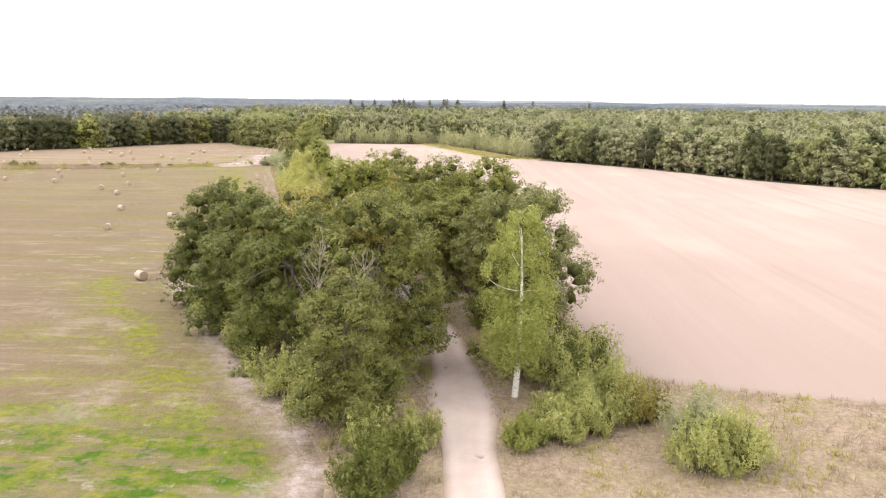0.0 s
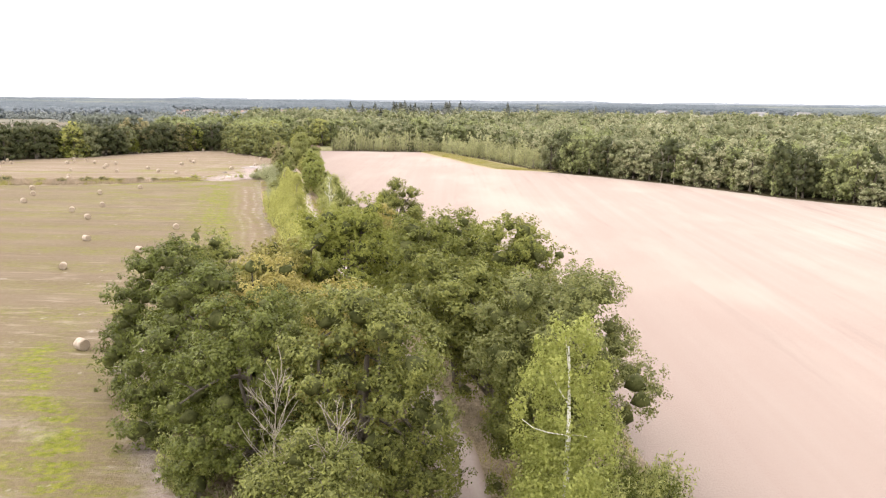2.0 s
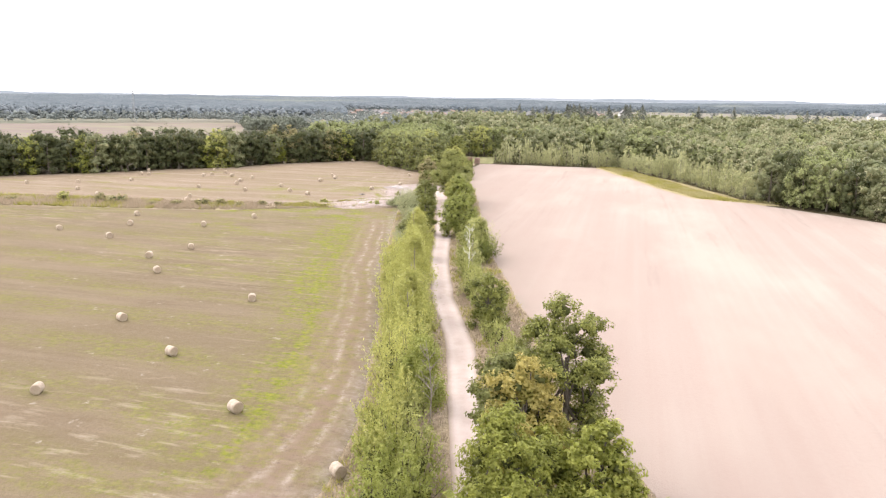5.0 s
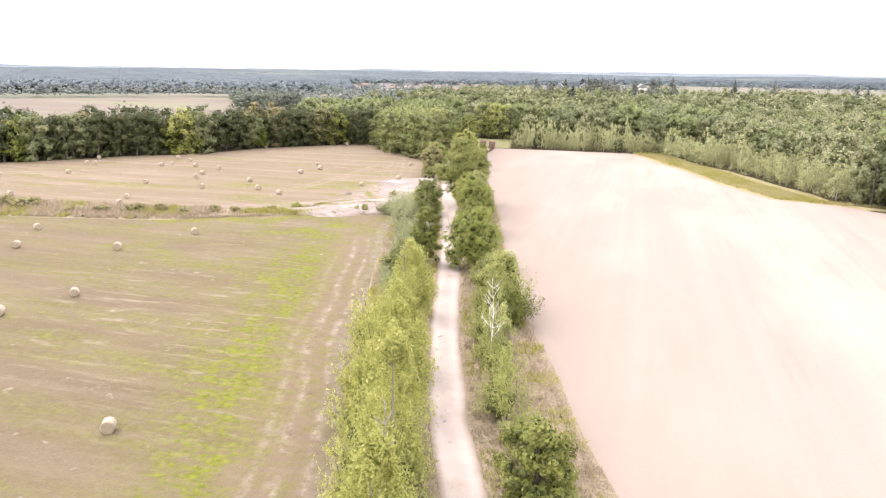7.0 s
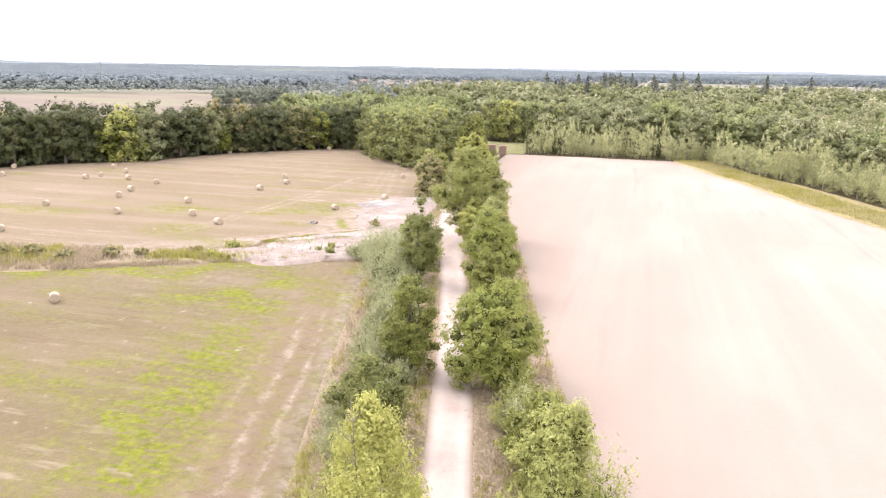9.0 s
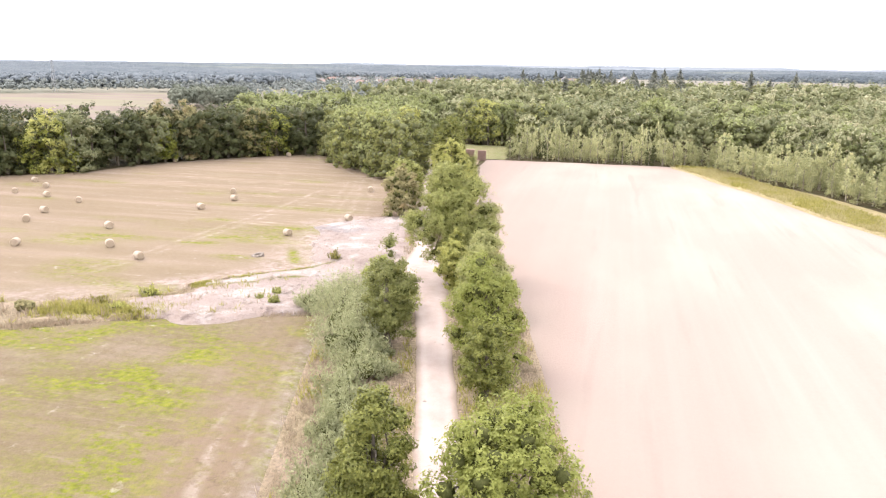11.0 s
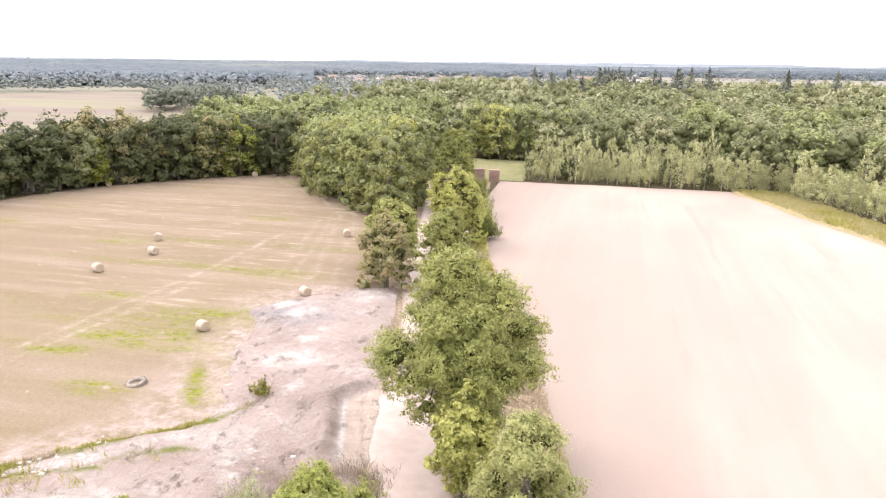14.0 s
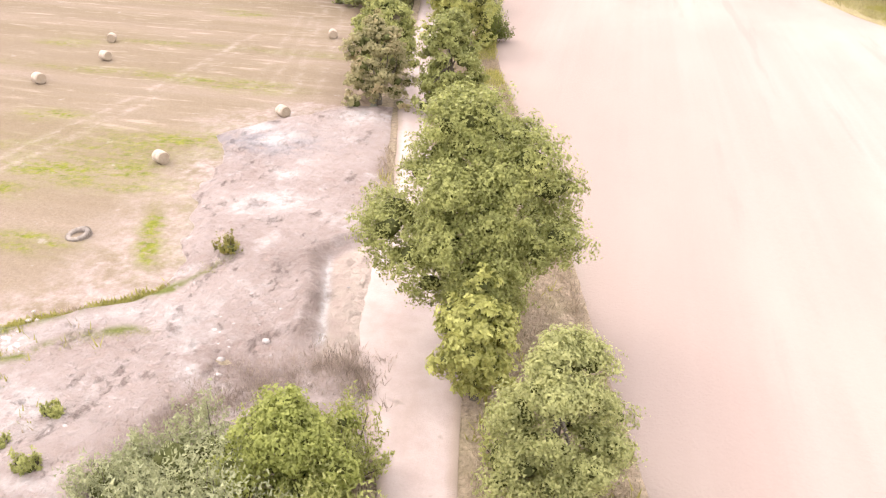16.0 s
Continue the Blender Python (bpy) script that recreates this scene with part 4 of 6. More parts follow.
def slim_crown(r, h, rad, base, n_leaves, size, full=0.35, oval=False):
    """Upright, pointed crown of drooping sprigs."""
    n_lobes = max(30, n_leaves // 140)
    t = r.random(n_lobes) ** 1.1
    z = base + (h - base) * t
    w = rad * np.where(t < full, 0.75 + 0.25 * t / full, ((1 - t) / (1 - full)) ** 0.6) * 0.95
    if oval:
        w = rad * np.sqrt(np.clip(1 - ((t - 0.42) / 0.66) ** 2, 0.02, 1))
    ph = r.uniform(0, 6.28, n_lobes)
    q = np.sqrt(r.uniform(0.05, 1, n_lobes)) * w
    lc = np.stack([q * np.cos(ph), q * np.sin(ph), z], 1)
    lr = rad * r.uniform(0.2, 0.4, n_lobes) * (1.1 - 0.5 * t)
    own = r.integers(0, n_lobes, n_leaves)
    e = unit(r.normal(size=(n_leaves, 3)))
    c = lc[own] + e * (lr[own] * r.uniform(0.3, 1.1, n_leaves))[:, None] * [1, 1, 1.5]
    nrm = unit(e + unit(c * [1, 1, 0]) * 0.4 + r.normal(size=e.shape) * 0.5)
    return leaf_blades(c, nrm, size * r.uniform(0.6, 1.3, n_leaves), r.uniform(0.4, 0.7, n_leaves), r), lc


def slim_tree(name, x, y, h, rad, leaf, label, n_leaves=5000, size=0.15, base=None, seed=1, bark=None, group="", category="tree", limbs=12, oval=False):
    r = np.random.default_rng(seed)
    base = 0.2 * h if base is None else base
    co, lc = slim_crown(r, h, rad, base, n_leaves, size, oval=oval)
    w = Wood()
    tr = 0.013 * h + 0.03
    stem = w.limb((0, 0, -0.2), (r.normal() * 0.2, r.normal() * 0.2, h * 0.93), tr * 1.2, 0.02, r, 0.02, 9, 8)
    for k in r.choice(len(lc), min(limbs, len(lc)), replace=False):
        j = int(np.clip(np.argmin(np.abs(stem[:, 2] - lc[k][2] + 1.0)), 1, 7))
        w.limb(stem[j], lc[k], tr * 0.15, 0.01, r, 0.08)
    t = thing(name, pose(x, y, 0), label, category, group)
    part("trunk", w.mesh("trunk"), bark or BARK_BIRCH, t)
    part("crown", leaf_mesh("crown", co), LEAF[leaf], t)
    return t


def shoot_bush_arrays(r, h, rad, n_shoots, per, size, upright=0.6):
    """Many upright shoots with narrow leaves, and the shoots' lines."""
    ph, q = r.uniform(0, 6.28, n_shoots), np.sqrt(r.random(n_shoots))
    foot = np.stack([q * np.cos(ph), q * np.sin(ph), 0 * q], 1) * rad * 0.75
    tip = np.stack([q * np.cos(ph) * rad * (1 + 0.3 * np.sin(2 * ph + 1)), q * np.sin(ph) * rad, h * 1.15 * np.sqrt(np.clip(1.05 - 0.6 * q * q, 0, 1)) * r.uniform(0.45, 1.0, n_shoots) * (0.8 + 0.35 * np.sin(3 * ph + r.uniform(0, 6)) * q)], 1)
    t = r.uniform(0.3, 1.0, (n_shoots, per)) ** 0.8
    way = tip - foot
    c = foot[:, None] + way[:, None] * t[..., None]
    c[..., :2] += (np.sin(t * 2.2) * 0.12)[..., None] * (tip - foot)[:, None, :2]
    c = c.reshape(-1, 3) + r.normal(size=(n_shoots * per, 3)) * rad * 0.045
    d = np.repeat(unit(way), per, 0)
    out = unit(np.repeat(unit(foot * [1, 1, 0] + 1e-4) + [0, 0, 0.5], per, 0) + r.normal(size=c.shape) * 0.8)
    along = unit(d * upright + r.normal(size=c.shape) * 0.45)
    co = leaf_blades(c, out, size * r.uniform(0.6, 1.4, len(c)), r.uniform(0.25, 0.5, len(c)), r, along)
    return co, foot, tip


def shoot_bush(name, x, y, h, rad, leaf, label, n_shoots=200, per=14, size=0.16, seed=1, group="", category="bush"):
    r = np.random.default_rng(seed)
    co, foot, tip = shoot_bush_arrays(r, h, rad, n_shoots, per, size)
    w = Wood()
    for k in range(0, n_shoots, max(1, n_shoots // 16)):
        w.limb(foot[k] * 0.6, tip[k] * [0.9, 0.9, 0.85], 0.04, 0.012, r, 0.05, 3, 4)
    t = thing(name, pose(x, y, 0.02), label, category, group)
    part("stem", w.mesh("stem"), BARK, t)
    k = 7
    a, q = r.uniform(0, 6.28, k), rad * 0.5 * np.sqrt(r.random(k))
    core = np.stack([q * np.cos(a), q * np.sin(a), h * r.uniform(0.18, 0.36, k)], 1)
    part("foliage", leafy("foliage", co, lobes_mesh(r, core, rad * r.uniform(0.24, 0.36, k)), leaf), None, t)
    return t


def round_bush(name, x, y, h, rad, leaf, label, n_leaves=2200, size=0.16, seed=1, group="", category="bush"):
    return broad_tree(name, x, y, h, rad, leaf, label, n_leaves, size, 0.05 * h, 18, seed, None, group, category, 0.1, limbs=4, twigs=0)


def bare_tree(name, x, y, h, spread, label, seed=1, bark=None, z0=0.0, twigs=9, group="", thick=1.0):
    r = np.random.default_rng(seed)
    w = Wood()
    tr = (0.014 * h + 0.02) * thick
    stem = w.limb((0, 0, -0.1), (r.normal() * 0.3, r.normal() * 0.3, h), tr, 0.015, r, 0.03, 10, 7)
    for k in range(twigs):
        j = 3 + k * 6 // twigs
        a = r.uniform(0, 6.28)
        ln = spread * r.uniform(0.6, 1.1) * (1.15 - j / 12)
        tip = stem[j] + np.array([np.cos(a) * ln, np.sin(a) * ln, ln * r.uniform(0.9, 1.6)])
        b = w.limb(stem[j], tip, tr * 0.5, 0.012, r, 0.08, 6, 5)
        for _ in range(5):
            s = b[r.integers(1, 5)]
            w.limb(s, s + unit(r.normal(size=3) * 0.6 + unit(tip - stem[j])) * ln * r.uniform(0.25, 0.5), tr * 0.22, 0.008, r, 0.08, 4, 4)
    t = thing(name, pose(x, y, z0), label, "dead tree", group)
    part("trunk", w.mesh("trunk"), bark or BARK_DEAD, t)
    return t


# the grove at the bend of the road
OAK_L = "spreading oak with dense dark green crown"
G1 = "grove of oaks at the bend of the road"
for i, (x, y, h, rad, leaf, n) in enumerate([
        (-19.7, 64.0, 11.2, 4.3, "oak_cool", 12000), (-20.0, 72.5, 10.6, 4.0, "oak", 9000), (-14.8, 56.5, 11.0, 4.4, "oak_cool", 12000),
        (-10.0, 49.8, 11.8, 3.9, "oak_cool", 13000), (-3.5, 46.9, 13.2, 4.25, "oak", 15500), (-4.5, 38.6, 9.2, 3.0, "oak_dull", 11000),
        (6.0, 51.0, 13.2, 4.8, "oak_grey", 14000), (4.5, 60.5, 14.2, 4.4, "oak_sun", 13000), (2.2, 71.5, 11.8, 4.2, "oak_sun", 12000),
        (-0.8, 79.6, 10.0, 3.5, "oak", 10000), (-6.0, 98.6, 12.1, 3.3, "oak", 12000), (-11.2, 58.5, 11.8, 3.9, "brown", 11000), (-8.0, 54.5, 10.4, 3.2, "oak", 8000), (4.9, 49.4, 9.4, 2.6, "oak", 9000)]):
    broad_tree("oak_tree", x, y, h, rad, leaf, {"oak": OAK_L, "oak_cool": "oak with cool green rounded crown", "brown": "oak with yellow-brown withering crown", "oak_grey": "broad oak with pale grey-green crown", "oak_dull": "smaller oak with dull grey-green crown"}.get(leaf, "oak with fresh green rounded crown"), int(n * (4.2 if y < 40 else 3.2 if y < 53 else 2.6)), 0.072 if y < 40 else 0.086 if y < 53 else 0.096, 0.1 * h, 80, 100 + i, group=G1, skirt=0.35 if x < 0 and y < 66 else 0.1, top=0.3, lobe=(0.16, 0.30), out=(0.45, 0.97))
broad_tree("oak_tree", -7.9, 71.0, 14.2, 4.9, "oak_bright", "tall oak with bright green crown beside the road", 44000, 0.098, 1.0, 80, 120, group=G1)
broad_tree("oak_tree", 0.9, 65.5, 13.9, 4.2, "oak_sun", "tall oak spreading over the bend of the road", 32000, 0.096, 4.2, 70, 141, group=G1, lean=(-1.6, -0.8))
broad_tree("oak_tree", -12.8, 66.8, 10.4, 3.7, "olive", "oak with olive and yellowing leaves", 32000, 0.098, 1.0, 70, 121, group=G1)
broad_tree("oak_tree", -5.9, 61.0, 9.6, 2.8, "brown", "oak whose leaves are turning yellow-brown", 27000, 0.095, 1.0, 70, 122, group=G1)
broad_tree("oak_tree", -14.0, 73.5, 10.0, 3.2, "olive", "small oak with olive, partly withered leaves", 20000, 0.10, 1.0, 70, 123, group=G1)
broad_tree("oak_tree", -5.2, 50.6, 12.5, 2.7, "brown", "oak with straw-yellow withering top", 18000, 0.095, 1.0, 60, 128, group=G1)
broad_tree("oak_tree", 3.7, 57.2, 12.2, 3.4, "oak", "oak leaning over the bend of the road", 36000, 0.095, 4.4, 70, 127, group=G1, lean=(-3.6, -1.4))
broad_tree("oak_tree", -9.4, 98.4, 9.4, 2.5, "oak_grey", "grey-green oak leaning over the farm road", 16000, 0.12, 0.8, 60, 129, group=G1)
broad_tree("oak_tree", -7.9, 94.3, 10.1, 2.3, "brown", "slender oak with rusty brown leaves", 13770, 0.13, 1.0, 70, 124, group=G1)
broad_tree("oak_tree", -7.4, 88.3, 9.4, 2.9, "oak_bright", "young oak with bright green crown", 27000, 0.10, 1.0, 70, 125, group=G1)
broad_tree("oak_tree", -3.4, 89.0, 9.0, 2.1, "oak_bright", "slender young oak with bright green crown", 13000, 0.13, 0.6, 70, 126, group=G1)
slim_tree("birch_tree", 5.2, 43.3, 11.6, 2.35, "birch", "birch with white trunk and airy yellow-green crown", 25000, 0.088, 2.6, 130, limbs=8, oval=True)
bare_tree("dead_tree", -6.4, 41.4, 10.2, 2.1, "bare pale dead tree standing among oaks", 131, thick=0.17, twigs=34)
bare_tree("dead_tree", -3.4, 38.5, 10.2, 2.0, "bare pale dead tree standing among oaks", 132, thick=0.17, twigs=34)

# trees along the road
ROW = "trees along the farm road"
for i, (x, y, h, rad, leaf, n, label) in enumerate([
        (-31.0, 178.0, 8.3, 3.3, "birch", 11000, "young oak with bright green crown beside the road"),
        (-35.6, 199.3, 9.0, 3.0, "birch", 11000, "young oak with bright green crown beside the road"),
        (-34.6, 193.3, 6.0, 1.7, "oak", 5000, "small oak beside the road"),
        (-41.6, 216.3, 6.2, 1.8, "poplar", 9000, "bright green sapling under the large oak"),
        (-50.4, 250.0, 8.6, 2.9, "oak_pale", 13000, "oak with grey-green crown beside the road"),
        (-53.8, 270.0, 10.2, 3.6, "poplar", 17000, "oak with yellow-green domed crown"),
        (-58.3, 257.5, 8.4, 3.0, "oak_pale", 11000, "oak with dense green crown beside the road"),
        (-56.6, 250.6, 7.9, 2.7, "fawn", 9000, "small tree with browning lower crown"),
        (-59.0, 290.0, 11.8, 3.6, "oak", 6000, "oak with dense green crown"),
        (-37.3, 178.6, 7.5, 2.0, "oak", 8000, "young oak with dark green crown"),
        (-43.5, 201.2, 8.9, 2.0, "oak_grey", 9000, "slender grey-green tree at the roadside"),
        (-36.4, 168.2, 5.4, 2.3, "oak_grey", 6000, "bushy grey-green tree at the roadside"),
        (-26.2, 166.5, 5.4, 2.0, "oak", 6000, "bushy dark green tree at the roadside"),
        (-16.4, 128.4, 6.4, 2.1, "oak", 6000, "young oak with dark green crown"),
        (-25.2, 164.2, 6.2, 2.2, "willow", 6000, "bushy willow at the roadside")]):
    broad_tree("roadside_tree", x, y, h, rad, leaf, label, int(n * (2.6 if 160 < y < 210 else 1.3)), 0.088 if 160 < y < 210 else 0.13, 0.04 * h, 66, 200 + i, group=ROW, top=0.35 if h < 9 else 0.15, skirt=0.2 if h > 6.2 else 0.0, limbs=8, twigs=1)
for i, (x, y, h, rad, leaf, n, label) in enumerate([
        (-24.7, 130.0, 9.0, 2.5, "poplar", 7000, "poplar with light yellow-green leaves"),
        (-22.8, 121.5, 7.2, 2.5, "poplar", 6000, "slim light green roadside poplar"),
        (-27.6, 139.0, 8.0, 2.5, "poplar", 7000, "slim light green roadside poplar"),
        (-30.0, 146.5, 7.0, 2.5, "poplar", 6500, "slim light green roadside poplar"),
        (-32.8, 158.7, 7.2, 2.5, "poplar_pale", 9000, "light green poplar with bare top twigs"),
        (-37.2, 206.4, 3.2, 1.1, "aspen", 3000, "pale green aspen beside the road"),
        (-17.6, 107.5, 5.6, 2.2, "birch", 6000, "light green poplar bush"),
        (-22.6, 150.4, 5.6, 1.5, "aspen", 1500, "thin birch with sparse pale leaves")]):
    slim_tree("roadside_tree", x, y, h, rad, leaf, label, int(n * 2.0), 0.10, 0.06 * h, 230 + i, BARK_DEAD, ROW)
bare_tree("dead_tree", -23.2, 149.2, 7.3, 1.5, "white dead birch with forked branches", 240, BARK_BIRCH, twigs=12, thick=0.42)
bare_tree("dead_tree", -16.0, 104.0, 6.4, 1.4, "bare pale dead tree among poplar bushes", 241, thick=0.6, twigs=14)
bare_tree("dead_tree", -32.9, 158.2, 7.9, 1.2, "bare pale top of a poplar", 242, thick=0.4, twigs=12)
bare_tree("dead_tree", -24.0, 126.5, 7.0, 1.0, "thin bare dead tree among poplars", 243)

broad_tree("roadside_tree", -42.6, 220.8, 12.0, 4.2, "oak_pale", "large spreading oak overhanging the farm road", 105000, 0.078, 1.2, 80, 250, group=ROW, limbs=8, twigs=0, lobe=(0.17, 0.31), out=(0.45, 0.92), top=0.25)
broad_tree("roadside_tree", -37.9, 211.7, 7.6, 2.25, "aspen", "pale yellow-green aspen beside the road", 42000, 0.072, 0.3, 60, 251, group=ROW, top=0.45, limbs=6, twigs=0, skirt=0.15, out=(0.45, 0.98))
broad_tree("roadside_tree", -46.6, 209.4, 5.2, 2.2, "birch", "bright green young tree among sallows beside the sand", 20000, 0.085, 0.2, 40, 252, group=ROW, top=0.65, limbs=4, twigs=0, skirt=0.2, out=(0.4, 1.0))

# bushes along the verges
r0 = np.random.default_rng(300)
BUSH = "bushes along the farm road"


def verge_bushes(y0, y1, step, off, jitter, h, rad, leaf, label, seed, shoots=150, size=0.15):
    y, k = y0, 0
    while y < y1:
        x = float(road_x(y)) + off(y) + r0.uniform(-jitter, jitter)
        s = r0.uniform(0.75, 1.2)
        shoot_bush("verge_bush", x, y, h * s, rad * s * r0.uniform(0.9, 1.1), leaf, label, int(shoots * 0.72), 16, size * 0.84, seed + k, BUSH)
        y += step * r0.uniform(0.8, 1.25)
        k += 1


WILLOW_L, SALLOW_L = "willow bush with upright green shoots", "sallow bush with grey-green upright shoots"
verge_bushes(96, 152, 4.2, lambda y: -4.7, 1.0, 3.6, 1.5, "willow", WILLOW_L, 310)
verge_bushes(97, 152, 4.2, lambda y: -5.0, 1.0, 5.6, 2.1, "poplar", "light green poplar scrub with upright shoots", 325, 190, 0.17)
verge_bushes(98, 150, 4.4, lambda y: -6.4, 0.6, 3.2, 1.6, "poplar", "low poplar scrub, light green", 340, 120, 0.16)
verge_bushes(83, 98, 2.4, lambda y: -4.6, 0.9, 3.4, 1.7, "birch", WILLOW_L, 350, 180)
verge_bushes(85, 98, 3.2, lambda y: -6.6, 0.9, 3.8, 1.7, "birch", "green poplar scrub with upright shoots", 358, 170)
verge_bushes(118, 166, 2.7, lambda y: -4.8, 0.8, 3.7, 1.6, "willow", WILLOW_L, 460, 150)
verge_bushes(122, 150, 3.3, lambda y: -5.4, 0.8, 5.0, 1.9, "poplar", "light green poplar scrub with upright shoots", 485, 170, 0.16)
verge_bushes(148, 182, 2.9, lambda y: 4.3, 0.5, 3.0, 1.4, "willow", WILLOW_L, 470, 150)
verge_bushes(112, 160, 3.0, lambda y: 4.4, 0.8, 3.3, 1.5, "willow", WILLOW_L, 370)
verge_bushes(166, 205, 2.9, lambda y: -5.9, 0.7, 3.0, 1.8, "sallow", SALLOW_L, 400, 330, 0.13)
verge_bushes(176, 206, 4.0, lambda y: -4.2, 0.4, 2.2, 1.2, "sallow", SALLOW_L, 430, 200, 0.13)
verge_bushes(181, 215, 5.0, lambda y: 4.0, 0.5, 2.4, 1.1, "willow", WILLOW_L, 450, 110)
for i, (x, y, h, rad, leaf) in enumerate([
        (-47.2, 203.0, 5.0, 2.6, "sallow"), (-50.4, 209.4, 3.0, 2.2, "sallow"), (-52.4, 208.2, 2.2, 1.6, "sallow"), (-45.8, 211.0, 3.4, 1.5, "willow"), (-48.4, 206.4, 4.6, 2.2, "sallow"), (-45.0, 207.5, 3.8, 1.8, "willow"), (-46.0, 198.5, 4.2, 2.2, "sallow"),
        (-24.4, 162.0, 5.4, 2.3, "willow"), (-22.8, 158.8, 4.4, 2.0, "oak_cool"), (-27.6, 171.6, 3.1, 1.4, "sallow"),
        (-1.9, 33.2, 2.6, 1.3, "oak_cool"), (-0.6, 36.3, 2.2, 1.1, "willow"), (-3.0, 35.8, 2.4, 1.2, "willow"), (-2.6, 31.2, 2.6, 1.4, "oak_cool"),
        (8.2, 45.5, 3.6, 1.7, "willow"), (9.2, 46.8, 3.4, 1.8, "oak_cool"), (9.2, 42.0, 2.4, 1.6, "willow"), (11.0, 43.0, 2.8, 1.6, "willow"),
        (7.0, 39.6, 1.9, 1.2, "willow"), (9.4, 39.0, 2.4, 1.5, "willow"), (7.6, 37.6, 2.2, 1.2, "willow"), (12.2, 40.4, 2.2, 1.4, "olive"), (14.6, 37.0, 3.3, 1.7, "sallow"),
        (14.0, 34.4, 2.9, 1.5, "willow"), (15.8, 34.8, 3.0, 1.5, "willow"), (10.7, 48.9, 3.0, 1.8, "willow"), (5.2, 36.6, 1.7, 1.0, "birch"),
        (-9.4, 43.6, 3.0, 1.7, "willow"), (-7.0, 40.6, 2.4, 1.3, "willow"), (-13.4, 50.8, 3.0, 1.6, "willow"), (-18.6, 58.6, 3.0, 1.5, "willow"),
        (5.6, 47.4, 4.0, 1.7, "willow"), (7.4, 48.0, 3.4, 1.6, "willow"), (-50.8, 273.5, 3.0, 1.7, "oak_cool"), (-52.6, 279.0, 3.4, 1.8, "willow"), (-54.0, 285.0, 3.2, 1.8, "oak_cool"), (-55.6, 292.0, 3.4, 1.8, "willow"), (-57.0, 300.0, 3.2, 1.8, "oak_cool"), (-58.6, 308.0, 3.0, 1.7, "willow")]):
    shoot_bush("verge_bush", x, y, 1.12 * h, 1.1 * rad, leaf, SALLOW_L if leaf == "sallow" else WILLOW_L, 230, 24, 0.105, 500 + i, BUSH)

# shrubs in the ditch and on the sand
for i, (x, y, h, rad, leaf) in enumerate([
        (-57.0, 224.4, 1.6, 0.7, "olive"), (-56.6, 208.3, 1.2, 0.5, "willow"), (-57.6, 211.0, 1.0, 0.4, "willow"),
        (-112, 193.5, 1.9, 2.6, "olive"), (-116, 194, 2.2, 1.4, "olive"), (-124, 192.0, 2.6, 1.5, "oak"), (-92.0, 196.0, 1.7, 1.5, "fawn"), (-88.5, 197.5, 1.6, 1.4, "fawn"),
        (-97.0, 194.0, 1.4, 1.2, "olive"), (-72.0, 204.6, 0.9, 0.9, "olive"), (-69.2, 203.4, 1.0, 0.8, "poplar"), (-66.4, 202.8, 0.7, 0.7, "olive"), (-68.8, 207.4, 1.4, 0.9, "poplar"), (-58.4, 209.0, 0.9, 0.4, "willow"), (-80.0, 200.0, 1.2, 1.0, "fawn"), (-77.0, 201.5, 1.0, 0.9, "fawn"), (-84.0, 197.6, 1.1, 1.2, "fawn"),
        (-102.5, 193.0, 1.0, 1.2, "olive"), (-135, 189.0, 1.3, 1.4, "olive"), (-148, 188, 1.4, 1.6, "olive"), (-160, 184.0, 1.3, 1.5, "olive")]):
    if x > -74:
        shoot_bush("shrub", x, y, h, rad, leaf, "small green shrub on bare sand", 70, 18, 0.09, 600 + i, "shrubs at the ditch", "shrub")
        continue
    leaf = "wood_poplar" if leaf == "oak" else "wood_fawn"
    round_bush("shrub", x, y, 0.85 * h, rad, leaf, "low yellowing shrub in rank grass at the meadow edge", 1700, 0.12, 600 + i, "shrubs at the ditch")

# ---------------------------------------------------------------- woods


def edge_points(line, gap, offs, jitter, seed, side=1):
    """Points along a plan line, set back from it by each of offs."""
    r = np.random.default_rng(seed)
    p = np.array(line, float)
    ln = np.concatenate([[0], np.cumsum(np.hypot(*np.diff(p, axis=0).T))])
    out = []
    for o in offs:
        t = np.arange(r.uniform(0, gap), ln[-1], gap)
        t = np.clip(t + r.uniform(-jitter, jitter, len(t)), 0, ln[-1])
        x, y = np.interp(t, ln, p[:, 0]), np.interp(t, ln, p[:, 1])
        dx = np.interp(t + 2, ln, p[:, 0]) - np.interp(t - 2, ln, p[:, 0])
        dy = np.interp(t + 2, ln, p[:, 1]) - np.interp(t - 2, ln, p[:, 1])
        d = np.hypot(dx, dy) + 1e-6
        out.append(np.stack([x - side * dy / d * (o + r.uniform(-1, 1, len(t))), y + side * dx / d * (o + r.uniform(-1, 1, len(t)))], 1))
    return np.concatenate(out)


def edge_tree(name, kind, h, rad, leaf, label, n, size, seed, group):
    if kind == "slim":
        return slim_tree(name, 0, -300, h, rad, leaf, label, n, size, 0.10 * h, seed, BARK_DEAD, group, limbs=2, oval=True)
    return broad_tree(name, 0, -300, h, rad, leaf, label, n, size, 0.0, 24, seed, None, group, "tree", 0.12, skirt=0.6, limbs=3, twigs=0, lobe=(0.24, 0.40), out=(0.5, 0.80), loose=0.7, core=0.62)


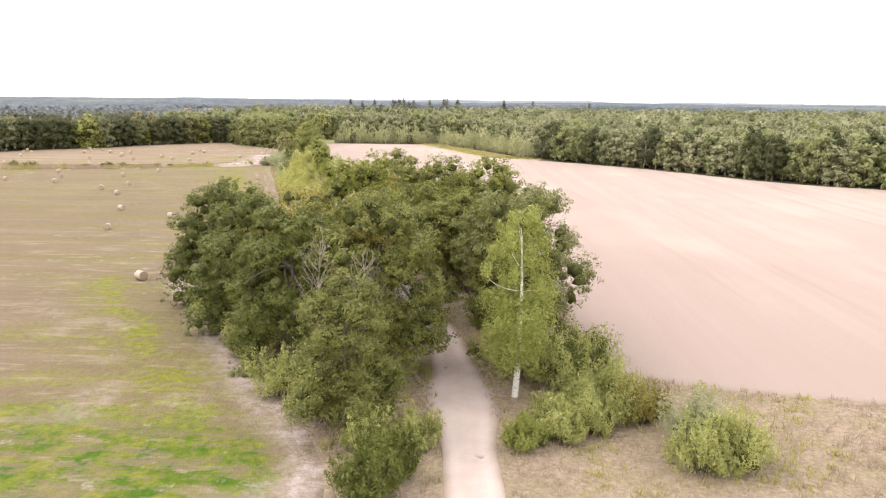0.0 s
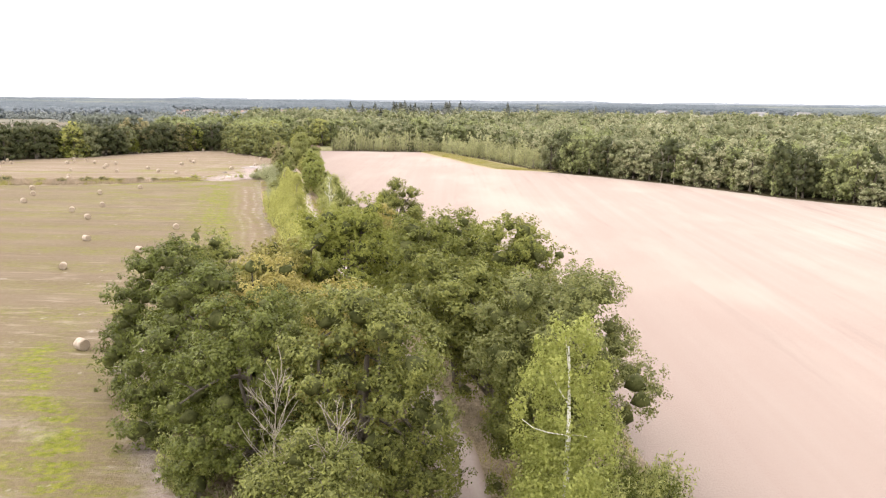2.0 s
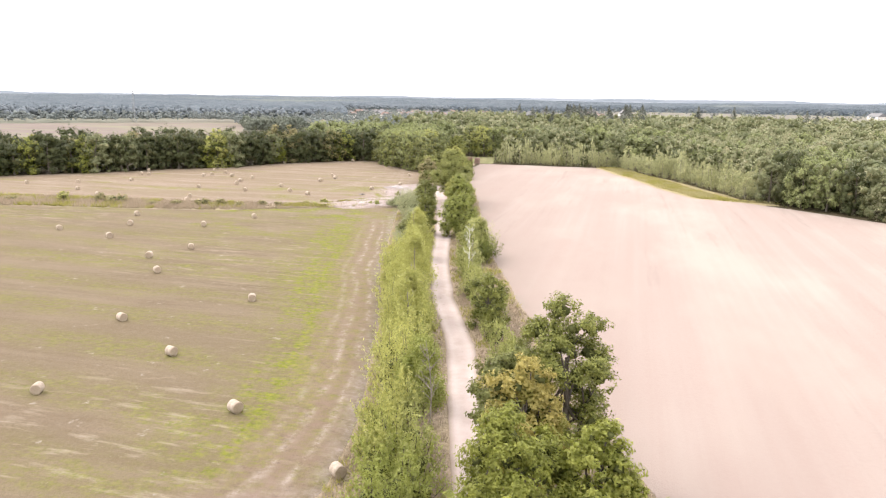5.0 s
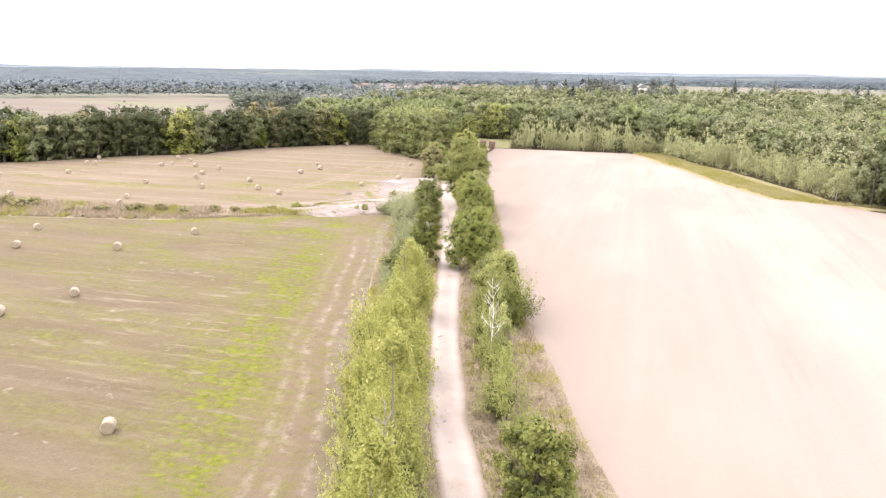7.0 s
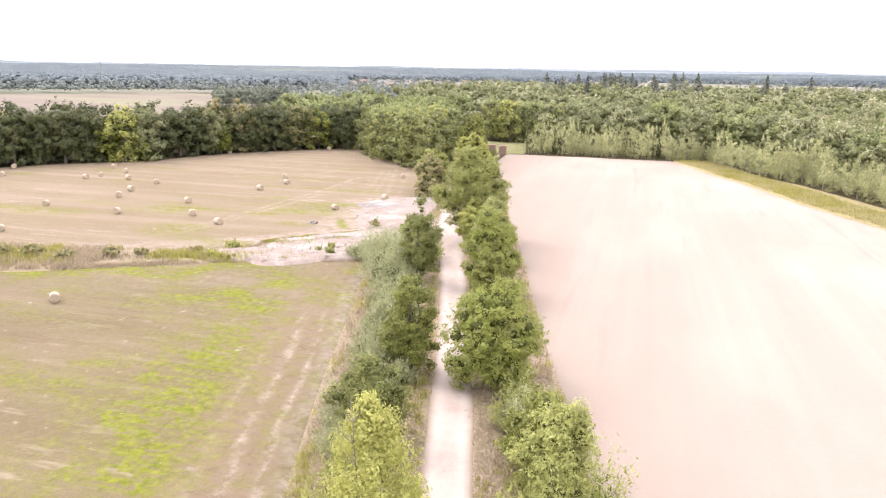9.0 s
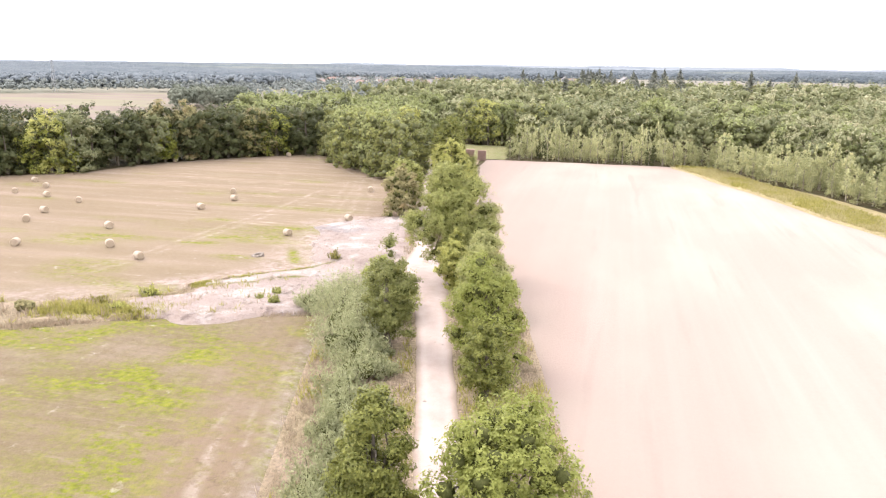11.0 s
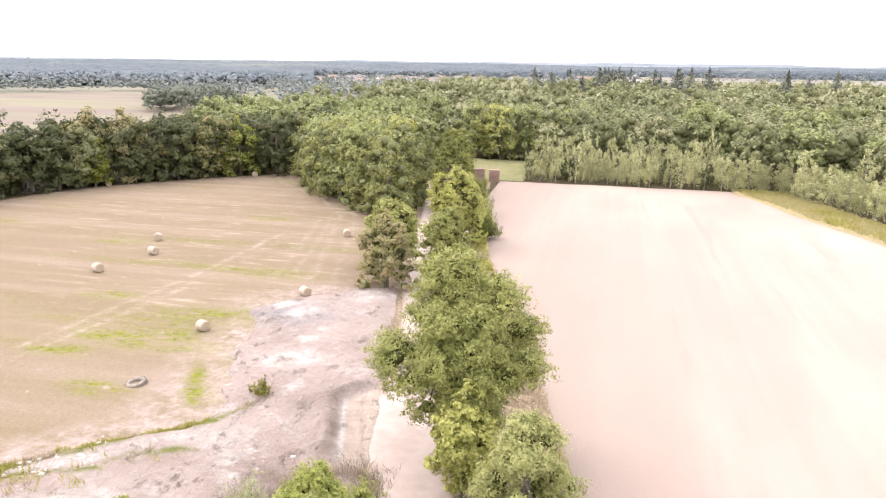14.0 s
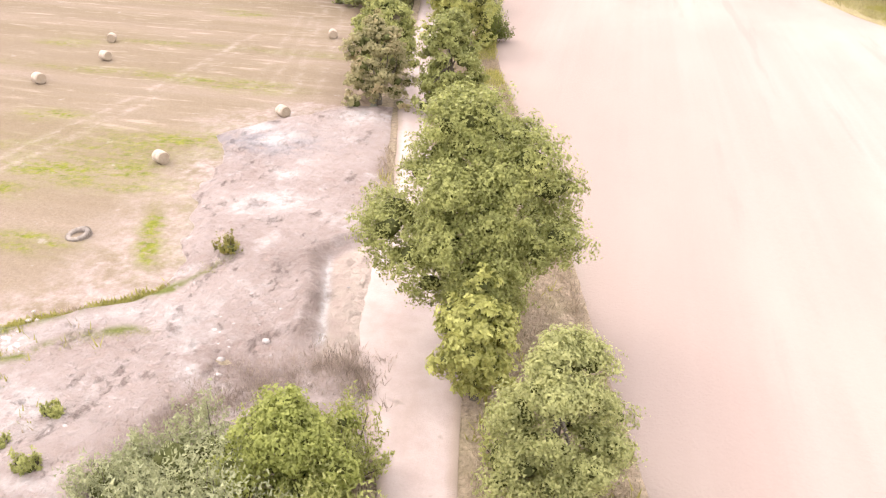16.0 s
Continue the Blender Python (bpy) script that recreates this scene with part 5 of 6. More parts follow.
def plant(models, pts, seed, smin=0.85, smax=1.12):
    """Set the models out over the points; the first ones are moved, the rest are copies."""
    r = np.random.default_rng(seed)
    used = set()
    for i, (x, y) in enumerate(pts):
        k = int(r.integers(0, len(models)))
        s, sz = r.uniform(smin, smax), r.uniform(smin, smax)
        m = pose(float(x), float(y), -0.05, 0, 0, r.uniform(0, 360)) @ Matrix.Diagonal((s, s, sz, 1))
        if k in used:
            copy_thing(models[k], m)
        else:
            used.add(k)
            models[k].matrix_basis = m
    for k, ob in enumerate(models):
        if k not in used:
            ob.matrix_basis = pose(float(pts[0][0]) + 3, float(pts[0][1]) + 4, 0)


WW, WE = "trees at the edge of the western wood", "trees at the edge of the eastern wood"
west = [edge_tree("woodland_tree", "broad", 13.0, 4.4, lf, lb, 2900, 0.25, 700 + i, WW) for i, (lf, lb) in enumerate([
    ("wood", "dark green oak at the edge of the wood"), ("wood", "dark green oak at the edge of the wood"), ("wood", "dark green oak at the edge of the wood"),
    ("wood_mid", "green oak at the edge of the wood"), ("wood_oak_bright", "bright yellow-green maple at the edge of the wood"), ("wood", "dark green oak at the edge of the wood"),
    ("wood_olive", "olive-brown yellowing oak at the edge of the wood"), ("wood", "dark green oak at the edge of the wood")])]
plant(west, edge_points(WOOD_WEST[1:9], 4.6, (2.8, 8.0), 1.5, 710), 711, 0.88, 1.06)
for i, (x, y, h, rad, leaf, label) in enumerate([
        (-126.0, 296.0, 14.4, 3.6, "wood_fawn", "tall oak with fawn withering crown at the edge of the wood"), (-121.0, 300.0, 14.2, 3.6, "wood_fawn", "tall oak with fawn withering crown at the edge of the wood"),
        (-123.0, 293.2, 9.4, 2.8, "wood_oak_bright", "bright yellow-green maple before darker trees"), (-134.5, 272.5, 14.2, 3.6, "wood_poplar", "light yellow-green maple at the edge of the wood")]):
    broad_tree("woodland_tree", x, y, h, rad, leaf, label, 5200, 0.22, 0.0, 30, 714 + i, None, WW, "tree", 0.12, skirt=0.5, limbs=3, twigs=0, lobe=(0.2, 0.34), out=(0.5, 0.85), core=0.55)
mid = [edge_tree("woodland_tree", "broad", 12.8, 3.8, lf, lb, 3000, 0.22, 720 + i, "trees of the wood on the road") for i, (lf, lb) in enumerate([
    ("wood_oak_pale", "green oak at the edge of the wood"), ("wood_oak_grey", "grey-green ash at the edge of the wood"), ("wood_poplar", "light green maple at the edge of the wood"), ("wood_fresh", "fresh green ash at the edge of the wood")])]
mp = edge_points([(-95, 316.5), (-86, 300.5), (-78, 291), (-67, 281)], 4.2, (2.5, 7.5, 13.0), 1.0, 721)
mp = mp[mp[:, 0] < road_x(mp[:, 1]) - 3.6]
back = np.column_stack([np.linspace(-68, -48, 7), 355 + 2 * np.sin(np.arange(7) * 2.1)])
plant(mid, np.concatenate([mp, back]), 722, 0.9, 1.1)
east = [edge_tree("woodland_tree", "broad", 11.6, 4.2, lf, lb, 2300, 0.27, 740 + i, WE) for i, (lf, lb) in enumerate([
    ("wood", "dark green oak at the field edge"), ("wood_mid", "green oak at the field edge"), ("wood_pale", "grey-green tree at the field edge"), ("wood_fresh", "fresh green oak at the field edge")])]
plant(east, edge_points([(170, 33), (160, 60), (124, 124), (96.5, 166), (84, 173), (73.5, 185.5), (66, 197.5), (57.2, 210), (45.5, 223.5), (33, 236), (25, 244.5)], 5.0, (3.0, 8.5), 1.5, 741, -1), 742)
young = [edge_tree("young_birch", "slim", 8.9, 2.5, lf, "slender young birch in a dense stand", 1250, 0.19, 760 + i, "stand of young birches") for i, lf in enumerate(("birch_far", "birch_far", "birch_grey", "birch_far", "birch_grey"))]
pine = [edge_tree("young_pine", "slim", 5.6, 1.9, "wood", "dark young bushy pine among birches", 900, 0.22, 766 + i, "stand of young birches") for i in range(2)]
stand = edge_points([(-13, 321.5), (-33, 322.5), (-53, 323)], 2.3, (0.8, 3.6, 6.4, 9.2, 12), 1.1, 761, -1)
plant(young + pine, stand, 762, 0.66, 1.08)
young2 = [edge_tree("young_birch", "slim", 7.4, 2.3, lf, "slender young birch along the grass strip", 1150, 0.19, 770 + i, "young birches along the field") for i, lf in enumerate(("birch_far", "birch_grey", "birch_far", "birch_grey"))]
plant(young2, edge_points([(25, 248), (20.5, 257), (15, 275), (8.5, 289), (1.5, 303), (-7, 320), (-14, 325)], 2.5, (0.8, 3.6, 6.6, 9.8), 1.2, 771, -1), 772, 0.6, 1.08)
broad_tree("woodland_tree", -16.4, 352.0, 13.6, 7.4, "wood_fresh", "very broad oak with domed green crown", 5200, 0.29, 1.0, 40, 780, group=WE, loose=0.8, core=0.62)
for i, (x, y, h) in enumerate([(54.9, 212.6, 9.4), (57.6, 209.6, 8.4), (73.8, 186.3, 10.0), (77.2, 181.5, 9.0)]):
    bare_tree("dead_tree", x, y, h, 0.9, "pale dead birch at the edge of the wood", 790 + i, twigs=5, thick=0.7)
for i, (x, y, h, rad) in enumerate([(-60.5, 302.0, 11.5, 3.4), (-62.5, 311.0, 11.0, 3.2), (-66.0, 322.0, 11.0, 3.4)]):
    broad_tree("woodland_tree", x, y, h, rad, "oak", "green oak beside the road into the wood", 4000, 0.22, 0.6, 30, 800 + i)


def far_crowns(r, n_var, n, size, h, rad, slim=False, n_lobes=9, fill=0.62):
    """Crowns for woods seen from afar: sprigs and filled lobes."""
    out = []
    for _ in range(n_var):
        if slim:
            co, lc = slim_crown(r, h, rad, 0.2 * h, n, size, oval=True)
            z = np.linspace(0.25 * h, 0.8 * h, 6)
            c = np.stack([r.normal(size=6) * rad * 0.15, r.normal(size=6) * rad * 0.15, z], 1)
            hull = lobes_mesh(r, c, rad * np.array([0.35, 0.42, 0.4, 0.32, 0.22, 0.1]), 1.9)
        else:
            co, lc, lr = broad_crown(r, h, rad, 0.1 * h, n_lobes, n, size, 0.2, 0, (0.24, 0.42), (0.45, 0.82), 0.6)
            hull = lobes_mesh(r, lc, lr * fill)
        out.append((co, *hull))
    return out


def wood_stuff(name, pts, var, leaf, label, seed, smin=0.8, smax=1.2, z0=0.0):
    """Many far crowns in one mesh."""
    r = np.random.default_rng(seed)
    leaves, hulls, tris, at = [], [], [], 0
    for x, y in pts:
        co, hc, ht = var[r.integers(0, len(var))]
        a, s, sz = r.uniform(0, 6.28), r.uniform(smin, smax), r.uniform(smin, smax)
        ca, sa = math.cos(a) * s, math.sin(a) * s
        for c, keep in ((co, leaves), (hc, hulls)):
            keep.append(np.stack([c[:, 0] * ca - c[:, 1] * sa + x, c[:, 0] * sa + c[:, 1] * ca + y, c[:, 2] * sz + z0], 1))
        tris.append(ht + at)
        at += len(hc)
    me = leafy(name, np.concatenate(leaves), (np.concatenate(hulls), np.concatenate(tris)), leaf)
    return tagged(new(name, me), label, "woodland", kind="stuff")


def scatter(x0, x1, y0, y1, gap, keep, seed):
    r = np.random.default_rng(seed)
    X, Y = np.meshgrid(np.arange(x0, x1, gap), np.arange(y0, y1, gap))
    X[::2] += gap / 2
    p = np.stack([X.ravel(), Y.ravel()], 1) + r.uniform(-0.38, 0.38, (X.size, 2)) * gap
    return p[keep(p[:, 0], p[:, 1])]


rw = np.random.default_rng(820)
wlx, wly = np.array(sorted(WOOD_WEST)).T
crowns = far_crowns(rw, 10, 600, 0.36, 12.0, 4.8, False, 13)
wide = far_crowns(rw, 8, 220, 0.66, 14.0, 6.6, False, 7)
p = scatter(-260, -60, 190, 345, 5.6, lambda x, y: (y > np.interp(x, wlx, wly) + 13) & (y < np.interp(x, wlx, wly) + 34) & (x < -92), 821)
wood_stuff("woodland_west", p, crowns, "wood", "belt of dark green deciduous woodland", 822)
road_in = lambda y: np.interp(y, [288, 315, 350, 480], [-61.5, -68, -74, -90])
p = scatter(-140, -64, 296, 480, 5.6, lambda x, y: (y > np.interp(x, [-140, -95, -72, -62], [345, 330, 308, 300])) & (x < road_in(y) - 3.5) & (y < 392), 823)
wood_stuff("woodland_middle", p, crowns, "wood_fresh", "deciduous woodland on both sides of the road", 824)
open_east = lambda x, y: np.where(y < 322, x > east_x(np.clip(y, -80, 319)) + np.where(y > 240, 21, 14), ((y > 341) & ((y > 353) | (x > -52))) | ((y > 327) & (x > -11)))
p = scatter(-130, 380, -20, 630, 6.3, lambda x, y: open_east(x, y) & (x < 30 + 0.62 * y) & ((x > road_in(y) + 3) | (y > 390)), 825)
deep = np.where(p[:, 1] < 322, p[:, 0] > east_x(np.clip(p[:, 1], -80, 319)) + 60, p[:, 1] > 400)
dp = p[deep & (np.random.default_rng(831).random(len(p)) < 0.36)]
p = p[~deep]
mixed = np.random.default_rng(826).random(len(p)) + 0.35 * (vnoise(p[:, 0], p[:, 1], 45, 9) - 0.5) + np.where((p[:, 0] > 10) & (p[:, 1] < 420), 0.25, -0.12)
wood_stuff("woodland_east", p[mixed < 0.45], crowns, "wood_mid", "deep green deciduous woodland", 827)
wood_stuff("woodland_east_pale", p[(mixed >= 0.62) & (mixed < 0.9)], crowns, "wood_pale", "pale grey-green trees in the eastern wood", 828, 0.75, 1.1)
wood_stuff("woodland_east_oaks", p[(mixed >= 0.45) & (mixed < 0.62)], crowns, "wood_fresh", "fresh green oaks in the eastern wood", 830, 0.9, 1.25)
kind = np.random.default_rng(832).random(len(dp)) + 0.3 * (vnoise(dp[:, 0], dp[:, 1], 60, 10) - 0.5)
wood_stuff("woodland_deep", dp[kind < 0.7], wide, "wood_mid", "wide deciduous wood, olive green", 833, 0.85, 1.15)
wood_stuff("woodland_deep_pale", dp[kind >= 0.7], wide, "wood_pale", "paler crowns in the wide wood", 834, 0.8, 1.1)
slims = far_crowns(rw, 4, 420, 0.27, 12.5, 2.6, True)
wood_stuff("woodland_east_birch", p[mixed >= 0.9], slims, "wood_pale", "pale birches standing in the eastern wood", 829, 0.85, 1.1)


def spruce(name, x, y, h, rad, seed):
    r = np.random.default_rng(seed)
    n = 1500
    t = r.random(n) ** 0.7
    z = h * (1 - t * 0.85)
    a = r.uniform(0, 6.28, n)
    q = rad * t * (0.45 + 0.55 * np.sqrt(r.random(n))) * (0.75 + 0.4 * np.sin(z * 4.2) * np.sin(a * 2 + z))
    c = np.stack([q * np.cos(a), q * np.sin(a), z], 1)
    out = np.stack([np.cos(a), np.sin(a), 0 * a - 0.35], 1)
    nrm = unit(np.stack([np.cos(a) * 0.5, np.sin(a) * 0.5, 0 * a + 0.9], 1) + r.normal(size=c.shape) * 0.3)
    co = leaf_blades(c, nrm, 0.62 * r.uniform(0.6, 1.3, n), np.full(n, 0.5), r, out)
    w = Wood()
    w.limb((0, 0, 0), (0, 0, h * 0.97), 0.3, 0.03, r, 0.005, 6, 6)
    tr = thing(name, pose(x, y, 0), "tall dark spruce rising above the wood", "spruce", "spruces above the wood")
    part("trunk", w.mesh("trunk"), BARK, tr)
    part("crown", leaf_mesh("crown", co), LEAF["spruce"], tr)
    return tr


rs = np.random.default_rng(850)
sp = [spruce("spruce", 0, 0, 21.0, 11.5, 851), spruce("spruce", 0, 0, 21.5, 10.5, 852), spruce("spruce", 0, 0, 20.0, 12.0, 853)]
spots = [(x * 1.06 + 6, y + 55) for x, y in [(-76, 480), (-62, 501), (-64, 492), (-56, 478), (-55, 476), (-49, 498), (-49, 502), (-49, 522), (-45, 506), (-43, 486), (-47, 523), (-44, 487), (-38, 502), (-40, 513), (-42, 509), (-40, 475), (-33, 521), (-35, 505), (-24, 511), (-23, 482), (-22, 506), (-13, 515), (-14, 512), (-11, 475), (-2, 491), (-4, 477), (27, 481), (27, 480), (36, 485), (47, 486), (84, 478), (90, 482), (-70, 496)]]
plant(sp, spots, 853, 0.8, 1.06)

# ---------------------------------------------------------------- hay bales


def bale_mesh(seed):
    r = np.random.default_rng(seed)
    bm = bmesh.new()
    bmesh.ops.create_cone(bm, cap_ends=True, segments=28, radius1=0.68, radius2=0.68, depth=1.24)
    bmesh.ops.inset_region(bm, faces=[f for f in bm.faces if len(f.verts) > 4], thickness=0.09, depth=0.035)
    bmesh.ops.inset_region(bm, faces=[f for f in bm.faces if len(f.verts) > 4], thickness=0.25, depth=-0.02)
    for e in (-0.3, 0.0, 0.3):
        bmesh.ops.bisect_plane(bm, geom=bm.verts[:] + bm.edges[:] + bm.faces[:], plane_co=(0, 0, e), plane_no=(0, 0, 1))
    for v in bm.verts:
        q = noise.noise(v.co * 2.1 + Vector((seed * 3.1, 0, 0))) * 0.05
        v.co += Vector((v.co.x, v.co.y, 0)).normalized() * q
    bmesh.ops.rotate(bm, verts=bm.verts, matrix=Euler((math.pi / 2, 0, 0)).to_matrix())
    zmin = min(v.co.z for v in bm.verts)
    for v in bm.verts:
        v.co.z -= zmin
        if v.co.z < 0.12:
            v.co.z = 0.02
    for f in bm.faces:
        f.smooth = True
    me = bpy.data.meshes.new("hay_bale")
    bm.to_mesh(me)
    bm.free()
    me.materials.append(STRAW)
    me.materials.append(WRAP)
    for f in me.polygons:
        f.material_index = 0 if abs(f.normal.y) > 0.6 else 1
    return me


BALES = [(-47.5, 101.2), (-42.6, 111.8), (-30.7, 102.3), (-53.8, 119.6), (-63.5, 139.4), (-68.0, 154.3), (-70.2, 147.0), (-44.6, 130.4), (-85.8, 158.3),
         (-77.4, 172.8), (-96.2, 179.5), (-90.4, 169.7), (-98.7, 161.8), (-19.6, 95.4), (-30.5, 72.2), (-73.4, 184.2)]
BALES += [(-101.9, 206.3), (-98.8, 200.5), (-110.0, 222.7), (-95.8, 220.9), (-104.9, 232.8), (-107.0, 238.6), (-91.5, 232.1), (-84.8, 223.3), (-78.1, 219.2), (-108.0, 247.0),
          (-123.8, 247.5), (-123.4, 251.1), (-116.0, 249.6), (-122.4, 256.9), (-129.2, 262.1), (-142.8, 244.6), (-140.3, 244.5), (-147.4, 254.5), (-121.2, 294.2), (-102.3, 311.8),
          (-87.1, 247.3), (-89.4, 261.3), (-85.9, 255.2), (-67.3, 234.6), (-63.0, 245.4), (-67.8, 269.5), (-134.7, 229.3), (-144.8, 220.9), (-134.7, 208.9), (-123.1, 201.7), (-155.7, 215.2)]
rb = np.random.default_rng(900)
bales = [bale_mesh(k) for k in range(4)]
for i, (x, y) in enumerate(BALES):
    ob = new("hay_bale", bales[i % 4])
    ob.matrix_world = pose(x, y, 0.05, 0, 0, rb.uniform(20, 75)) @ Matrix.Scale(rb.uniform(0.63, 0.71), 4)
    tagged(ob, "round straw-coloured hay bale lying on mown meadow", "hay bale", "hay bales on the meadows")

# ---------------------------------------------------------------- stacks of boards at the field corner


def box(bm, x0, x1, y0, y1, z0, z1):
    vs = [bm.verts.new((x, y, z)) for z in (z0, z1) for x, y in ((x0, y0), (x1, y0), (x1, y1), (x0, y1))]
    for f in ((3, 2, 1, 0), (4, 5, 6, 7), (0, 1, 5, 4), (1, 2, 6, 5), (2, 3, 7, 6), (3, 0, 4, 7)):
        bm.faces.new([vs[k] for k in f])


for sx, sy, tall in ((-60.0, 319.4, 11), (-57.3, 320.0, 10)):
    st = thing("pallet_stack", pose(sx, sy, 0, 0, 0, 10), "tall stack of weathered reddish-brown wooden pallets", "pallet stack", "stacks at the field corner")
    for k in range(tall):
        bm = bmesh.new()
        z = k * 0.235
        o = rb.uniform(-0.06, 0.06)
        for j in range(3):
            box(bm, -1.0 + o, 1.0 + o, -0.55 + j * 0.5, -0.45 + j * 0.5, z, z + 0.13)
        for j in range(9):
            box(bm, -0.99 + o + j * 0.222, -0.80 + o + j * 0.222, -0.6, 0.62, z + 0.132, z + 0.16)
        part("pallet", bm, TIMBER, st)

# ---------------------------------------------------------------- village, fields and woods far off
CX, CY = -35.8, 185.8


def polar(deg_left, dist):
    a = radians(deg_left)
    return CX - math.sin(a) * dist, CY + math.cos(a) * dist


def house(x, y, turn, w, d, h, roof, label):
    ho = thing("house", pose(x, y, 0, 0, 0, turn), label, "house", "houses of the village")
    bm = bmesh.new()
    box(bm, -w / 2, w / 2, -d / 2, d / 2, 0, h)
    part("wall", bm, WALL_HOUSE, ho)
    bm = bmesh.new()
    e, rz = 0.5, h + 0.42 * d
    pts = [(-w / 2 - e, -d / 2 - e, h - 0.2), (w / 2 + e, -d / 2 - e, h - 0.2), (w / 2 + e, d / 2 + e, h - 0.2), (-w / 2 - e, d / 2 + e, h - 0.2), (-w / 2 - e, 0, rz), (w / 2 + e, 0, rz)]
    vs = [bm.verts.new(q) for q in pts]
    for f in ((3, 2, 1, 0), (0, 1, 5, 4), (2, 3, 4, 5), (1, 2, 5), (3, 0, 4)):
        bm.faces.new([vs[k] for k in f])
    part("roof", bm, roof, ho)
    bm = bmesh.new()
    box(bm, w * 0.2, w * 0.2 + 0.7, -0.3, 0.4, h, rz + 0.7)
    part("chimney", bm, ROOF_RED, ho)
    for k in (-1, 1):
        bm = bmesh.new()
        box(bm, k * w * 0.25 - 0.7, k * w * 0.25 + 0.7, -d / 2 - 0.06, -d / 2 - 0.01, 1.1, 2.6)
        part("window", bm, ROOF_GREY, ho)


rh = np.random.default_rng(950)
for k in range(78):
    dx, dy = polar(rh.uniform(0, 25), rh.uniform(700, 980))
    red = rh.random() < 0.45
    house(dx, dy, rh.uniform(0, 180), rh.uniform(8, 12), rh.uniform(6, 8), rh.uniform(3.0, 4.2), ROOF_RED if red else ROOF_GREY,
          "pale house with red tiled roof among trees" if red else "pale house with grey roof among trees")
for dg, ds in ((3.5, 960), (1.5, 980), (5.5, 940), (-1.0, 990), (-19, 1180), (-26.5, 1160), (-29.5, 1200)):
    hx, hy = polar(dg, ds)
    house(hx, hy, 95, 42, 12, 4.6, ROOF_GREY, "long pale hall with grey roof in the village")


def far_field(name, deg0, deg1, d0, d1, col, label):
    a, dd = np.meshgrid(np.radians(np.linspace(deg0, deg1, 40)), np.linspace(d0, d1, 14))
    X, Y = CX - np.sin(a) * dd, CY + np.cos(a) * dd
    m = Mat(name, 0.95, 0.1)
    c = m.mix(m.noise(0.02, 4.0), tuple(0.85 * q for q in col), col)
    c = m.mix(m.ramp(m.noise(1.0, 3.0, 0.5, m.coords((0.006, 0.06, 1), 0.5), 0.45, 0.6), 0, 1, 0, 0.5), c, (0.180, 0.185, 0.100))
    m.color(c)
    sheet(name, X, Y, 0.0 * X + 0.05, m.m, label=label, category="field")


far_field("field_1", 28, 62, 235, 540, (0.170, 0.134, 0.115), "pale harvested field beyond the western wood")
far_field("field_2", -45, 5, 960, 1500, (0.178, 0.158, 0.138), "pale harvested fields on the plain")
far_field("field_3", 6, 26, 560, 640, (0.180, 0.160, 0.118), "harvested field at the village")

big = far_crowns(rw, 4, 70, 0.8, 11.5, 5.0, False, 4, 0.8)


def ring_points(deg0, deg1, d0, d1, n, seed, keep=None):
    r = np.random.default_rng(seed)
    a, dd = r.uniform(deg0, deg1, n), np.sqrt(r.uniform(d0 ** 2, d1 ** 2, n))
    return np.stack([CX - np.sin(np.radians(a)) * dd, CY + np.cos(np.radians(a)) * dd], 1)


wood_stuff("copse", ring_points(29.0, 34.8, 335, 375, 60, 961), crowns, "copse", "dark copse in the open fields", 962, 0.75, 1.0)
wood_stuff("tree_belt", np.concatenate([ring_points(33, 62, 545, 600, 210, 963), ring_points(14, 34, 400, 600, 330, 964), ring_points(-44, 4, 1050, 1440, 260, 967)]), big, "belt", "belt of trees behind the fields, greyed by painted haze", 965, 0.5, 0.95)
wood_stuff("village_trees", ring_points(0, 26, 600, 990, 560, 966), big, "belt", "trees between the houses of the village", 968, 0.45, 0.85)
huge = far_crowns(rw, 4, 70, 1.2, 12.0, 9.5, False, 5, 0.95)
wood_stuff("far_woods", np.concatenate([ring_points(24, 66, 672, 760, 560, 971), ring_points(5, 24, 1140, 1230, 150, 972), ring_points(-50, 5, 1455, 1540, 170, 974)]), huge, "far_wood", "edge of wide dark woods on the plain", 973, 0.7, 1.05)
# canopy colour carries the bluish haze of distance
canopy = Mat("hazed_far_tree_canopy", 0.95, 0.05)
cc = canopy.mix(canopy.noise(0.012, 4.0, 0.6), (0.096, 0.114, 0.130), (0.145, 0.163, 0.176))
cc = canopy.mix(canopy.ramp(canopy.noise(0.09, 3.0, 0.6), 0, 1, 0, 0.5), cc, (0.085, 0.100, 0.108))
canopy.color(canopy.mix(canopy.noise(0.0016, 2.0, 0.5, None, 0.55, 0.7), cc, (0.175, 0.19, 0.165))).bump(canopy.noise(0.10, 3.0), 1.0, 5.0)
